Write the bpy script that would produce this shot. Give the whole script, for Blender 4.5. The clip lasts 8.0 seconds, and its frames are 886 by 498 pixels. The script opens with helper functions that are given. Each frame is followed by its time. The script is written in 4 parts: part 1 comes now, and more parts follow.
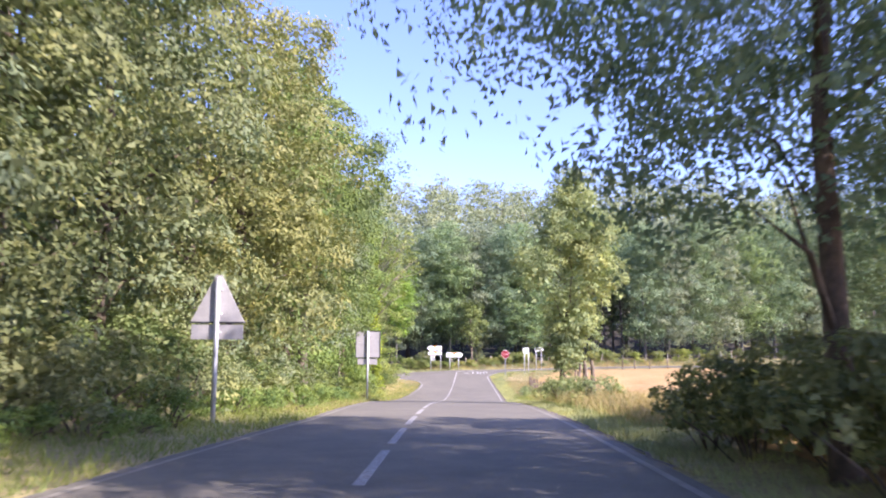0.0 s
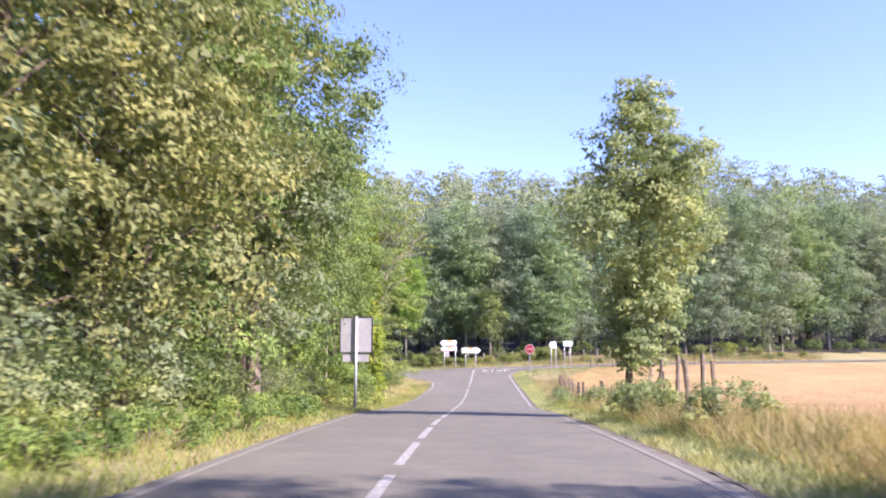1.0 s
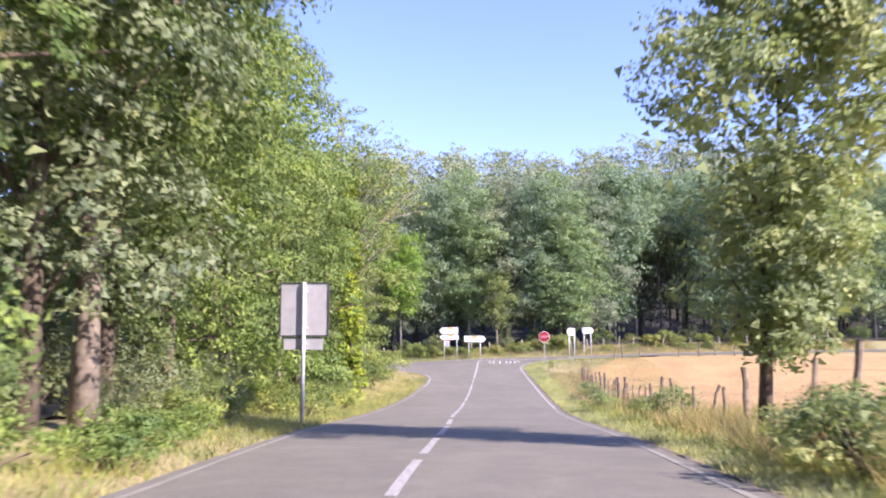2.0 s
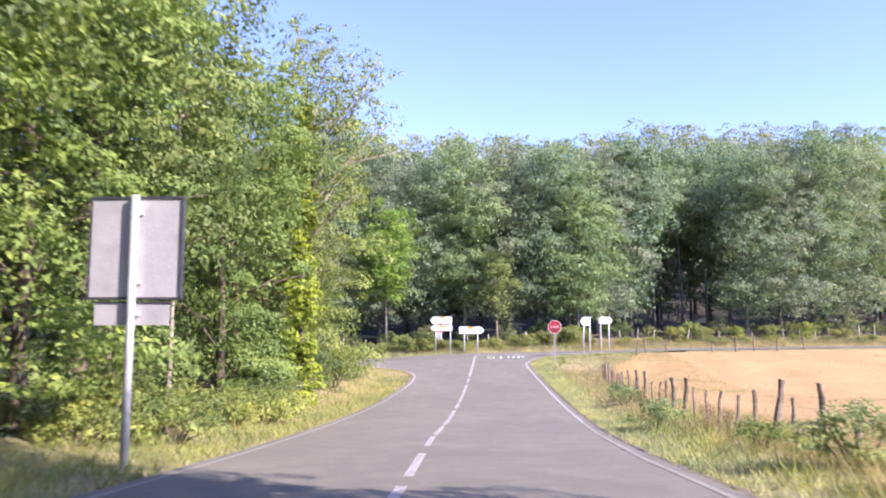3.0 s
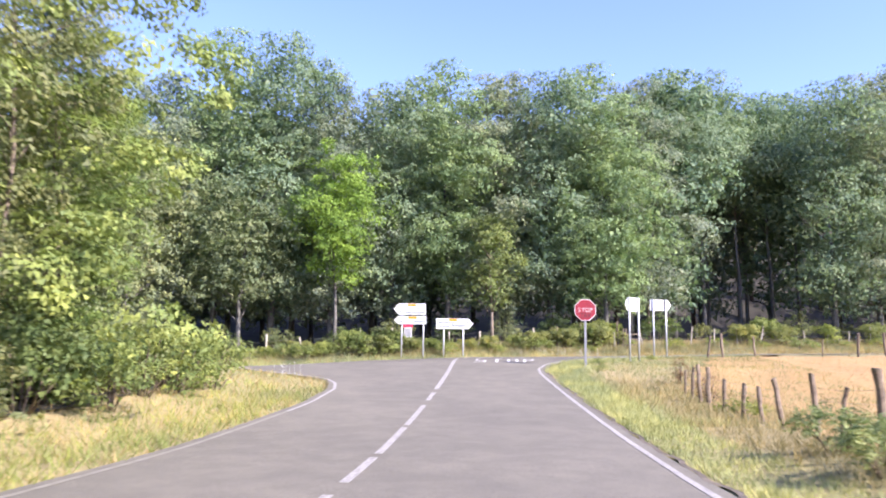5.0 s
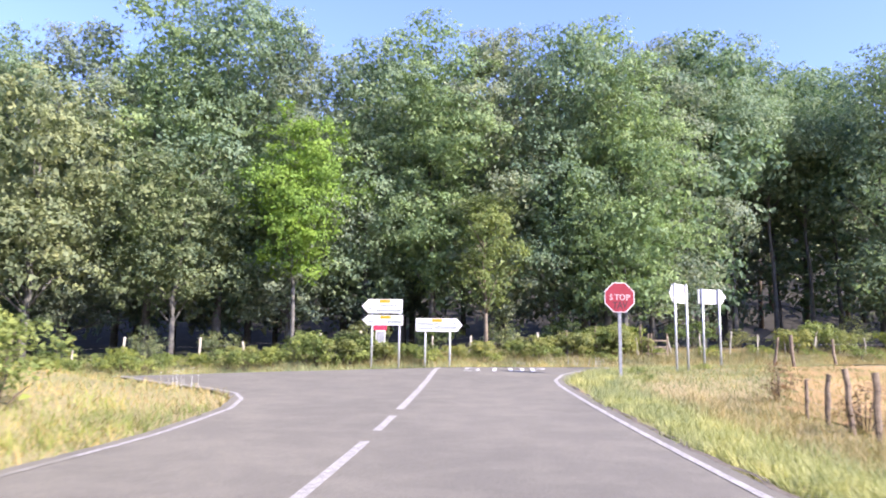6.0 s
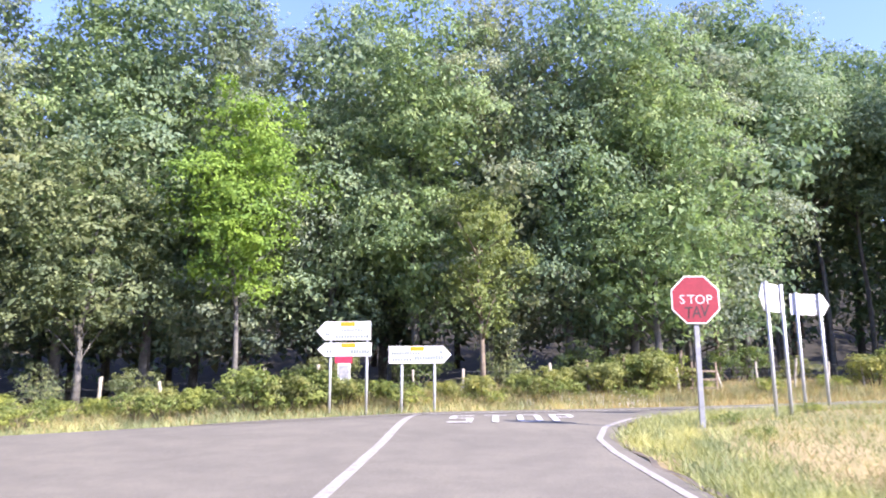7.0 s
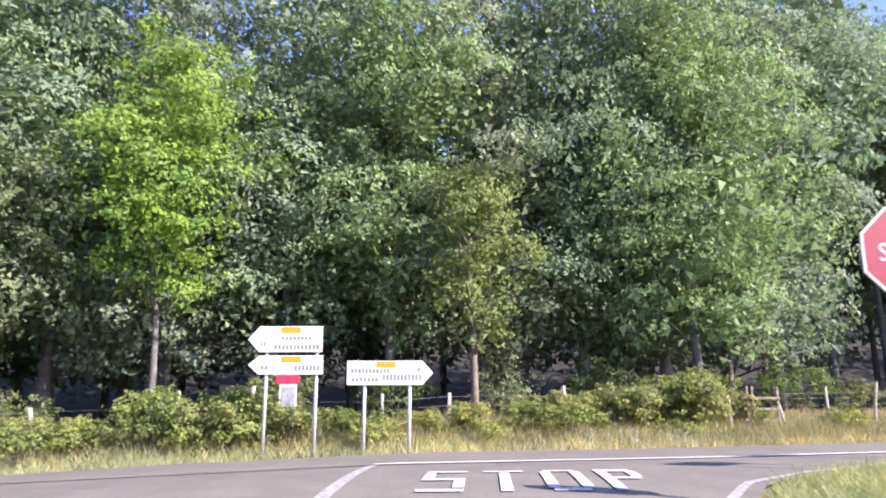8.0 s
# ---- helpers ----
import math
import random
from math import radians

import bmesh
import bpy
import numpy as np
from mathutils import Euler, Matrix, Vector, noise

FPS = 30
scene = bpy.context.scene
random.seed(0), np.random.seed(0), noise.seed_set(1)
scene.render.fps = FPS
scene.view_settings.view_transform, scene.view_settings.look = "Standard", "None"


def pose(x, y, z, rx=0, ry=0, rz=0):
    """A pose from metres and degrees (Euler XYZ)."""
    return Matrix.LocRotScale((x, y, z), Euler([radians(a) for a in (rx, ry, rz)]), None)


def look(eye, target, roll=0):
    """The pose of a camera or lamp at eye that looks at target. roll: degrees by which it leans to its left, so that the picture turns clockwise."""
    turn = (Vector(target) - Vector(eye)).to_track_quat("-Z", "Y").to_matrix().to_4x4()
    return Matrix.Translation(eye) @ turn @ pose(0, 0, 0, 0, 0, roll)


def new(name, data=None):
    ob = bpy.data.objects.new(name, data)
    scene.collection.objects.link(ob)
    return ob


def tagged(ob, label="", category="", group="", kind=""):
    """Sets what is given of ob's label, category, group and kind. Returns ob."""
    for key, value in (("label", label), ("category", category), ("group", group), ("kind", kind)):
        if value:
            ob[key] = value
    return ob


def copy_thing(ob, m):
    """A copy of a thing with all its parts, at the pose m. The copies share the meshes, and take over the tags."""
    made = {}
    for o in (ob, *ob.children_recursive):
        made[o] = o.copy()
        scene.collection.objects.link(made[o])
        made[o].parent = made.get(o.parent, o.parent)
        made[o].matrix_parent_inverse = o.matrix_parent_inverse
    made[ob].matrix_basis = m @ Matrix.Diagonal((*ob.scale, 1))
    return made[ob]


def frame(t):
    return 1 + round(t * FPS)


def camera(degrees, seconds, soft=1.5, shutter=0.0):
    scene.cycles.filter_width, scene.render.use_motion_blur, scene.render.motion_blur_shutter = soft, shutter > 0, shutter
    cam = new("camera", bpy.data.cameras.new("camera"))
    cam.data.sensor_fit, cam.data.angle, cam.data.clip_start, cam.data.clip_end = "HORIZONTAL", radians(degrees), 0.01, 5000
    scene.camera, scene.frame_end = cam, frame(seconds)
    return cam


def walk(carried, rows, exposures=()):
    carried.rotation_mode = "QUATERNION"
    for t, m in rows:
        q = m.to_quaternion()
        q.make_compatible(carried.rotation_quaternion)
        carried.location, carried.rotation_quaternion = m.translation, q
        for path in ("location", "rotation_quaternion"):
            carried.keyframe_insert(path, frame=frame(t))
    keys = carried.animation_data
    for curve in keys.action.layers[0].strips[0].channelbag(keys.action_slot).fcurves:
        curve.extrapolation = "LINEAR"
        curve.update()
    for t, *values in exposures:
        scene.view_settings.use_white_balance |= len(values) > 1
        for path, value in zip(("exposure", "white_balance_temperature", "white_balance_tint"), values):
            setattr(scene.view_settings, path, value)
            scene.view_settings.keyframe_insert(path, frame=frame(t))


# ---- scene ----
cam = camera(59.8, 8.0, soft=1.9, shutter=0.25)
PATH = [
    (0, (-1.276, -79.561, 2.641), (-2.558, -59.763, 5.172), 0.26),
    (0.5, (-1.536, -74.516, 2.500), (-3.041, -54.739, 5.069), 0.04),
    (1, (-1.847, -69.124, 2.411), (-3.520, -49.346, 4.861), -0.06),
    (1.5, (-2.129, -64.012, 2.278), (-3.895, -44.217, 4.527), -0.15),
    (2.8, (-2.768, -50.533, 1.724), (-4.447, -30.727, 3.941), -0.19),
    (3, (-2.786, -48.729, 1.641), (-4.499, -28.918, 3.778), 0.14),
    (3.5, (-2.853, -43.701, 1.326), (-4.560, -23.888, 3.455), 0.53),
    (4, (-2.866, -38.813, 1.026), (-4.586, -19.009, 3.224), 0.65),
    (4.5, (-2.785, -34.088, 0.726), (-4.535, -14.311, 3.138), 0.52),
    (6, (-3.229, -20.991, 0.024), (-4.688, -1.278, 3.068), 0.84),
    (6.5, (-3.228, -16.829, 0.121), (-4.638, 2.820, 3.576), 0.03),
    (7, (-3.306, -13.038, 0.261), (-4.673, 6.520, 4.211), -0.13),
    (7.5, (-3.426, -9.604, 0.348), (-4.642, 9.846, 4.843), 0.34),
    (8, (-3.565, -6.507, 0.496), (-4.623, 12.929, 5.094), 0.16),
]
walk(cam, [(t, look(e, g, r)) for t, e, g, r in PATH], [(0, 1.94, 6200, 26), (1.5, 1.82, 6200, 26), (3, 1.88, 6200, 25), (6, 1.92, 6200, 20), (7, 2.1, 6200, 21), (8, 1.9, 6200, 22)])

# ---------------------------------------------------------------- light
SUN_DIR = Vector((-0.722, 0.391, -0.568)).normalized()
world = bpy.data.worlds.new("sky")
scene.world = world
world.use_nodes = True
wn = world.node_tree
wn.nodes.clear()
sky = wn.nodes.new("ShaderNodeTexSky")
sky.sky_type = "NISHITA"
sky.sun_disc = False
sky.sun_elevation = math.asin(-SUN_DIR.z)
sky.sun_rotation = math.atan2(-SUN_DIR.x, -SUN_DIR.y)
sky.air_density, sky.dust_density, sky.ozone_density = 1.0, 0.5, 3.0
bg = wn.nodes.new("ShaderNodeBackground")
bg.inputs["Strength"].default_value = 0.11
out = wn.nodes.new("ShaderNodeOutputWorld")
hue = wn.nodes.new("ShaderNodeMix")
hue.data_type, hue.blend_type = "RGBA", "MULTIPLY"
hue.inputs[0].default_value, hue.inputs[7].default_value = 1.0, (0.92, 0.86, 1.14, 1.0)
wn.links.new(sky.outputs[0], hue.inputs[6])
wn.links.new(hue.outputs[2], bg.inputs[0])
wn.links.new(bg.outputs[0], out.inputs[0])
sun_data = bpy.data.lights.new("sun", "SUN")
sun_data.energy, sun_data.angle, sun_data.color = 3.9, radians(0.6), (1.0, 0.92, 0.8)
sun = new("sun", sun_data)
sun.matrix_world = look((0, 0, 60), Vector((0, 0, 60)) + SUN_DIR)


# ---------------------------------------------------------------- materials
def nodes_of(name):
    m = bpy.data.materials.new(name)
    m.use_nodes = True
    t = m.node_tree
    b = t.nodes["Principled BSDF"]
    return m, t, b


def tex(t, scale, detail=4.0, rough=0.6, coord="Object"):
    c = t.nodes.new("ShaderNodeTexCoord")
    n = t.nodes.new("ShaderNodeTexNoise")
    n.inputs["Scale"].default_value, n.inputs["Detail"].default_value = scale, detail
    n.inputs["Roughness"].default_value = rough
    t.links.new(c.outputs[coord], n.inputs["Vector"])
    return n.outputs["Fac"]


def ramp(t, fac, stops):
    r = t.nodes.new("ShaderNodeValToRGB")
    e = r.color_ramp.elements
    while len(e) < len(stops):
        e.new(0.5)
    for el, (p, c) in zip(e, stops):
        el.position, el.color = p, (*c, 1)
    t.links.new(fac, r.inputs[0])
    return r.outputs[0]


def mix(t, fac, a, b, mode="MIX"):
    m = t.nodes.new("ShaderNodeMix")
    m.data_type, m.blend_type = "RGBA", mode
    for sock, v in ((m.inputs[0], fac), (m.inputs[6], a), (m.inputs[7], b)):
        if isinstance(v, (int, float)):
            sock.default_value = v
        elif isinstance(v, tuple):
            sock.default_value = (*v, 1)
        else:
            t.links.new(v, sock)
    return m.outputs[2]


def bump(t, b, height, strength, dist=0.02):
    n = t.nodes.new("ShaderNodeBump")
    n.inputs["Strength"].default_value, n.inputs["Distance"].default_value = strength, dist
    t.links.new(height, n.inputs["Height"])
    t.links.new(n.outputs[0], b.inputs["Normal"])


def simple(name, dark, light, scale=6.0, rough=0.7, metal=0.0, fine=60.0, relief=0.2):
    """A two-scale mottled surface between two colours."""
    m, t, b = nodes_of(name)
    big = ramp(t, tex(t, scale), [(0.3, dark), (0.7, light)])
    small = ramp(t, tex(t, fine, 2.0), [(0.3, (0.8, 0.8, 0.8)), (0.7, (1.0, 1.0, 1.0))])
    t.links.new(mix(t, 1.0, big, small, "MULTIPLY"), b.inputs["Base Color"])
    b.inputs["Roughness"].default_value, b.inputs["Metallic"].default_value = rough, metal
    if relief:
        bump(t, b, tex(t, fine, 3.0), relief, 0.01)
    return m


def leaf_material(name, dark, mid, light, through_light=0.35):
    """Foliage: every leaf its own tone, whole trees a little apart, some light passing through."""
    m, t, b = nodes_of(name)
    geo = t.nodes.new("ShaderNodeNewGeometry")
    info = t.nodes.new("ShaderNodeObjectInfo")
    dark = tuple(0.3 * a + 0.7 * b for a, b in zip(dark, mid))
    light = tuple(0.35 * a + 0.65 * b for a, b in zip(light, mid))
    col = ramp(t, geo.outputs["Random Per Island"], [(0.0, dark), (0.55, mid), (1.0, light)])
    patch = ramp(t, tex(t, 0.55, 3.0), [(0.35, (0.72, 0.78, 0.8)), (0.65, (1.15, 1.1, 0.95))])
    col = mix(t, 1.0, col, patch, "MULTIPLY")
    spray = ramp(t, tex(t, 2.1, 2.0), [(0.36, (0.74, 0.8, 0.82)), (0.64, (1.2, 1.14, 1.0))])
    col = mix(t, 1.0, col, spray, "MULTIPLY")
    tone = ramp(t, info.outputs["Random"], [(0.0, (0.84, 0.89, 0.88)), (0.5, (1.0, 1.0, 1.0)), (1.0, (1.14, 1.09, 0.92))])
    col = mix(t, 1.0, col, tone, "MULTIPLY")
    t.links.new(col, b.inputs["Base Color"])
    b.inputs["Roughness"].default_value = 0.55
    b.inputs["Specular IOR Level"].default_value = 0.2
    tr = t.nodes.new("ShaderNodeBsdfTranslucent")
    t.links.new(mix(t, 1.0, col, (1.05, 1.15, 0.8), "MULTIPLY"), tr.inputs["Color"])
    ms = t.nodes.new("ShaderNodeMixShader")
    ms.inputs[0].default_value = through_light
    t.links.new(b.outputs[0], ms.inputs[1])
    t.links.new(tr.outputs[0], ms.inputs[2])
    t.links.new(ms.outputs[0], t.nodes["Material Output"].inputs[0])
    return m


# the blue of hazy air is mixed into this oak green
M_OAK = leaf_material("haze_blued_oak_leaves", (0.113, 0.17, 0.112), (0.214, 0.292, 0.198), (0.359, 0.418, 0.297), 0.4)
M_HEDGE = leaf_material("hedgerow_leaves", (0.124, 0.141, 0.07), (0.215, 0.232, 0.113), (0.356, 0.345, 0.18), 0.36)
M_ASH = leaf_material("ash_leaves", (0.103, 0.178, 0.042), (0.182, 0.294, 0.067), (0.285, 0.404, 0.113), 0.36)
M_LIME = leaf_material("lime_green_leaves", (0.132, 0.178, 0.06), (0.241, 0.299, 0.102), (0.391, 0.42, 0.168), 0.32)
M_IVY = leaf_material("ivy_leaves", (0.179, 0.23, 0.036), (0.336, 0.397, 0.06), (0.515, 0.54, 0.11), 0.4)
M_GREEN = leaf_material("green_hedge_leaves", (0.104, 0.156, 0.049), (0.193, 0.266, 0.082), (0.323, 0.385, 0.137), 0.36)
M_DEEPGREEN = leaf_material("deep_green_leaves", (0.085, 0.125, 0.045), (0.155, 0.205, 0.075), (0.265, 0.31, 0.125), 0.36)
M_DUSTY = leaf_material("dusty_pale_leaves", (0.173, 0.209, 0.1), (0.292, 0.337, 0.163), (0.432, 0.465, 0.252), 0.38)
M_BUSH = leaf_material("sunlit_bush_leaves", (0.16, 0.18, 0.07), (0.285, 0.3, 0.12), (0.43, 0.42, 0.19), 0.36)
M_DOCK = leaf_material("dried_dock_seed", (0.16, 0.1, 0.06), (0.3, 0.19, 0.115), (0.42, 0.28, 0.18), 0.2)
M_OLIVE = leaf_material("browning_oak_leaves", (0.126, 0.173, 0.074), (0.212, 0.265, 0.116), (0.325, 0.357, 0.173), 0.4)
M_PALE = leaf_material("pale_leaves", (0.132, 0.159, 0.095), (0.225, 0.26, 0.149), (0.354, 0.369, 0.222), 0.36)
# oak again, greyer and bluer: distance haze is put into the leaf colour
M_FAR = leaf_material("haze_greyed_leaves", (0.14, 0.181, 0.145), (0.243, 0.286, 0.225), (0.371, 0.402, 0.33), 0.4)
# aerial haze over the hill is painted in as paler leaves
M_HILL = leaf_material("haze_paled_hill_leaves", (0.224, 0.246, 0.154), (0.319, 0.339, 0.211), (0.414, 0.422, 0.262), 0.32)
M_VERGE = leaf_material("verge_herbs", (0.124, 0.161, 0.053), (0.23, 0.274, 0.09), (0.377, 0.389, 0.154), 0.32)
M_SHRUB = leaf_material("shrub_leaves", (0.09, 0.125, 0.052), (0.165, 0.215, 0.085), (0.275, 0.3, 0.14), 0.4)
# lit version of the oak leaves, with the sunlight put into the colour
M_SUNOAK = leaf_material("sun_lightened_oak_leaves", (0.145, 0.214, 0.112), (0.266, 0.353, 0.185), (0.417, 0.486, 0.284), 0.4)
M_FRESH = leaf_material("fresh_grass", (0.215, 0.235, 0.12), (0.355, 0.375, 0.205), (0.5, 0.5, 0.31), 0.3)
M_STUBBLE = leaf_material("hay_stubble", (0.3, 0.2, 0.095), (0.42, 0.285, 0.14), (0.53, 0.375, 0.195), 0.25)
M_STRAW = leaf_material("dry_grass", (0.258, 0.193, 0.106), (0.405, 0.317, 0.179), (0.552, 0.451, 0.267), 0.25)
M_GREENGRASS = leaf_material("green_grass", (0.15, 0.18, 0.08), (0.275, 0.3, 0.135), (0.42, 0.42, 0.22), 0.25)
M_FLOWER = simple("white_petals", (0.7, 0.7, 0.66), (0.85, 0.85, 0.82), 20.0, 0.7, 0.0, 60.0, 0.0)
M_BARK = simple("bark", (0.05, 0.038, 0.028), (0.17, 0.125, 0.085), 5.0, 0.9, 0.0, 30.0, 0.6)
M_PALEBARK = simple("pale_bark", (0.19, 0.165, 0.12), (0.4, 0.355, 0.27), 6.0, 0.9, 0.0, 30.0, 0.4)
M_GREYBARK = simple("grey_bark", (0.075, 0.07, 0.062), (0.2, 0.19, 0.17), 5.0, 0.9, 0.0, 30.0, 0.6)
M_POST = simple("weathered_post", (0.085, 0.062, 0.044), (0.3, 0.235, 0.17), 9.0, 0.9, 0.0, 50.0, 0.5)
M_WARMBARK = simple("warm_bark", (0.1, 0.08, 0.06), (0.27, 0.215, 0.16), 5.0, 0.9, 0.0, 30.0, 0.6)
M_PALEPOST = simple("pale_post", (0.32, 0.28, 0.21), (0.55, 0.5, 0.42), 9.0, 0.85, 0.0, 50.0, 0.4)
M_WIRE = simple("fence_wire", (0.2, 0.19, 0.18), (0.38, 0.36, 0.33), 20.0, 0.5, 0.6, 90.0, 0.0)
M_STEEL = simple("dull_grey_steel", (0.22, 0.23, 0.25), (0.34, 0.35, 0.37), 7.0, 0.5, 0.3, 90.0, 0.05)
M_LETTER = simple("dulled_white_lettering", (0.5, 0.46, 0.46), (0.6, 0.56, 0.56), 12.0, 0.5, 0.0, 60.0, 0.0)
M_GALV = simple("galvanised_steel", (0.42, 0.43, 0.45), (0.62, 0.63, 0.64), 7.0, 0.45, 0.35, 90.0, 0.05)
M_BACK = simple("grey_panel_back", (0.36, 0.35, 0.35), (0.48, 0.46, 0.46), 2.5, 0.5, 0.2, 40.0, 0.05)
M_DARKTRIM = simple("dark_trim", (0.03, 0.032, 0.04), (0.06, 0.06, 0.07), 8.0, 0.5, 0.0, 60.0, 0.0)
M_WHITE = simple("white_sign_face", (0.74, 0.74, 0.72), (0.82, 0.82, 0.81), 3.0, 0.4, 0.0, 30.0, 0.0)
M_RED = simple("red_sign_face", (0.235, 0.011, 0.022), (0.285, 0.017, 0.032), 3.0, 0.45, 0.0, 30.0, 0.0)
M_PINK = simple("red_cloth", (0.55, 0.02, 0.06), (0.66, 0.04, 0.1), 5.0, 0.6, 0.0, 40.0, 0.1)
M_YELLOW = simple("yellow_sign_face", (0.72, 0.28, 0.008), (0.8, 0.34, 0.012), 3.0, 0.45, 0.0, 30.0, 0.0)
M_INK = simple("grey_green_lettering", (0.16, 0.2, 0.18), (0.26, 0.3, 0.27), 12.0, 0.6, 0.0, 60.0, 0.0)
M_SCRAWL = simple("dark_paint_scrawl", (0.035, 0.01, 0.014), (0.07, 0.014, 0.018), 12.0, 0.6, 0.0, 60.0, 0.0)
M_FROST = simple("white_frame_paint", (0.6, 0.6, 0.58), (0.72, 0.72, 0.7), 5.0, 0.5, 0.0, 60.0, 0.0)
M_NOTICE = simple("grey_notice_sheet", (0.2, 0.21, 0.24), (0.42, 0.42, 0.44), 9.0, 0.6, 0.0, 60.0, 0.0)


def asphalt_material():
    m, t, b = nodes_of("asphalt")
    big = ramp(t, tex(t, 0.35, 5.0), [(0.3, (0.152, 0.14, 0.114)), (0.7, (0.196, 0.179, 0.143))])
    grit = ramp(t, tex(t, 55.0, 3.0), [(0.3, (0.62, 0.62, 0.62)), (0.7, (1.2, 1.18, 1.15))])
    stain = ramp(t, tex(t, 1.7, 4.0), [(0.42, (0.86, 0.86, 0.87)), (0.6, (1.0, 1.0, 1.0))])
    c = mix(t, 1.0, mix(t, 1.0, big, grit, "MULTIPLY"), stain, "MULTIPLY")
    t.links.new(c, b.inputs["Base Color"])
    b.inputs["Roughness"].default_value = 0.85
    bump(t, b, tex(t, 80.0, 3.0), 0.5, 0.008)
    return m


def road_paint_material():
    m, t, b = nodes_of("worn_road_paint")
    worn = ramp(t, tex(t, 14.0, 5.0, 0.75), [(0.4, (0.2, 0.185, 0.175)), (0.66, (0.46, 0.44, 0.41))])
    t.links.new(worn, b.inputs["Base Color"])
    b.inputs["Roughness"].default_value = 0.7
    return m


def faint_paint_material():
    m, t, b = nodes_of("faint_edge_paint")
    worn = ramp(t, tex(t, 3.0, 6.0, 0.8), [(0.36, (0.175, 0.161, 0.132)), (0.66, (0.262, 0.243, 0.205))])
    t.links.new(worn, b.inputs["Base Color"])
    b.inputs["Roughness"].default_value = 0.75
    return m


def white_paint_material():
    m, t, b = nodes_of("white_road_paint")
    worn = ramp(t, tex(t, 18.0, 5.0, 0.75), [(0.34, (0.28, 0.265, 0.25)), (0.54, (0.58, 0.56, 0.535))])
    t.links.new(worn, b.inputs["Base Color"])
    b.inputs["Roughness"].default_value = 0.65
    return m


def ground_material():
    m, t, b = nodes_of("dry_ground")
    big = ramp(t, tex(t, 0.12, 5.0), [(0.32, (0.2, 0.2, 0.085)), (0.5, (0.28, 0.24, 0.115)), (0.68, (0.36, 0.28, 0.15))])
    small = ramp(t, tex(t, 6.0, 5.0), [(0.3, (0.65, 0.65, 0.6)), (0.7, (1.15, 1.12, 1.05))])
    t.links.new(mix(t, 1.0, big, small, "MULTIPLY"), b.inputs["Base Color"])
    b.inputs["Roughness"].default_value = 0.95
    bump(t, b, tex(t, 9.0, 5.0), 0.7, 0.06)
    return m


def field_material():
    m, t, b = nodes_of("mown_field")
    big = ramp(t, tex(t, 0.25, 5.0), [(0.3, (0.32, 0.198, 0.08)), (0.7, (0.415, 0.265, 0.115))])
    small = ramp(t, tex(t, 5.0, 5.0), [(0.3, (0.75, 0.75, 0.72)), (0.7, (1.1, 1.1, 1.08))])
    t.links.new(mix(t, 1.0, big, small, "MULTIPLY"), b.inputs["Base Color"])
    b.inputs["Roughness"].default_value = 0.95
    bump(t, b, tex(t, 12.0, 4.0), 0.6, 0.05)
    return m


M_ASPHALT, M_PAINT, M_GROUND, M_FIELD = asphalt_material(), road_paint_material(), ground_material(), field_material()
M_EDGE = faint_paint_material()
M_SOIL = simple("crumbled_soil", (0.08, 0.066, 0.052), (0.2, 0.165, 0.125), 7.0, 0.95, 0.0, 40.0, 0.6)
M_WHITEPAINT = white_paint_material()
# leaf litter, darkened in colour for the shade under the trees
M_LITTER = simple("shade_darkened_litter", (0.016, 0.014, 0.01), (0.042, 0.035, 0.025), 1.5, 0.95, 0.0, 12.0, 0.5)

# ---------------------------------------------------------------- lie of the land
SLOPE = 0.28                                     # how the main road slants across


def smooth(a, b, v):
    s = np.clip((np.asarray(v, float) - a) / (b - a), 0, 1)
    return s * s * (3 - 2 * s)


PROFILE_Y = [-260, -120, -84, -78, -72, -66, -60, -54, -48, -42, -36, -30, -24, -18, -12, -6, 0, 4, 12, 60]
PROFILE_Z = [3.5, 2.1, 1.51, 1.4, 1.27, 1.13, 0.94, 0.7, 0.39, 0.03, -0.36, -0.76, -1.05, -1.12, -0.94, -0.62, -0.2, 0.0, 0.08, 0.1]
LEFT_Y = [-300, -78, -62, -51, -42, -36, -30, -24, -16, -11, -8, -6.4, -5.3, -4.3, -2.9, -0.9, 0.8, 1.6]
LEFT_X = [-5.2, -5.2, -5.3, -6.1, -6.9, -7.1, -7.5, -7.75, -7.7, -7.6, -7.75, -8.1, -8.6, -9.6, -11.6, -13.6, -15.6, -19.0]
RIGHT_Y = [-300, -78, -60, -50, -42, -36, -30, -24, -18, -12, -6, -2.5, -1, 0.6, 2.0, 3.2, 4.6, 6.2, 7.4]
RIGHT_X = [0.9, 0.9, 0.2, -0.25, -0.4, -0.7, -0.75, -0.7, -0.85, -1.15, -1.55, -1.8, -1.8, -1.5, -0.85, 0.3, 2.4, 5.6, 9.5]
CENTRE_Y = [-300, -78, -62, -50, -40, -32, -22, -12, 4.3]
CENTRE_X = [-2.2, -2.3, -3.1, -3.65, -4.0, -4.45, -4.7, -4.85, -5.1]
MAIN_X = [-120, -40, -20, -15, -10, -5, 0, 5, 10, 20, 40, 140]
MAIN_Z = [-3.5, -1.6, -0.75, -0.52, -0.2, 0.02, 0.09, 0.2, 0.34, 0.47, 0.6, 1.2]
MAIN_WIDE = 5.8


def near_edge(x):
    return 4.55 + SLOPE * (np.asarray(x, float) + 5.1)


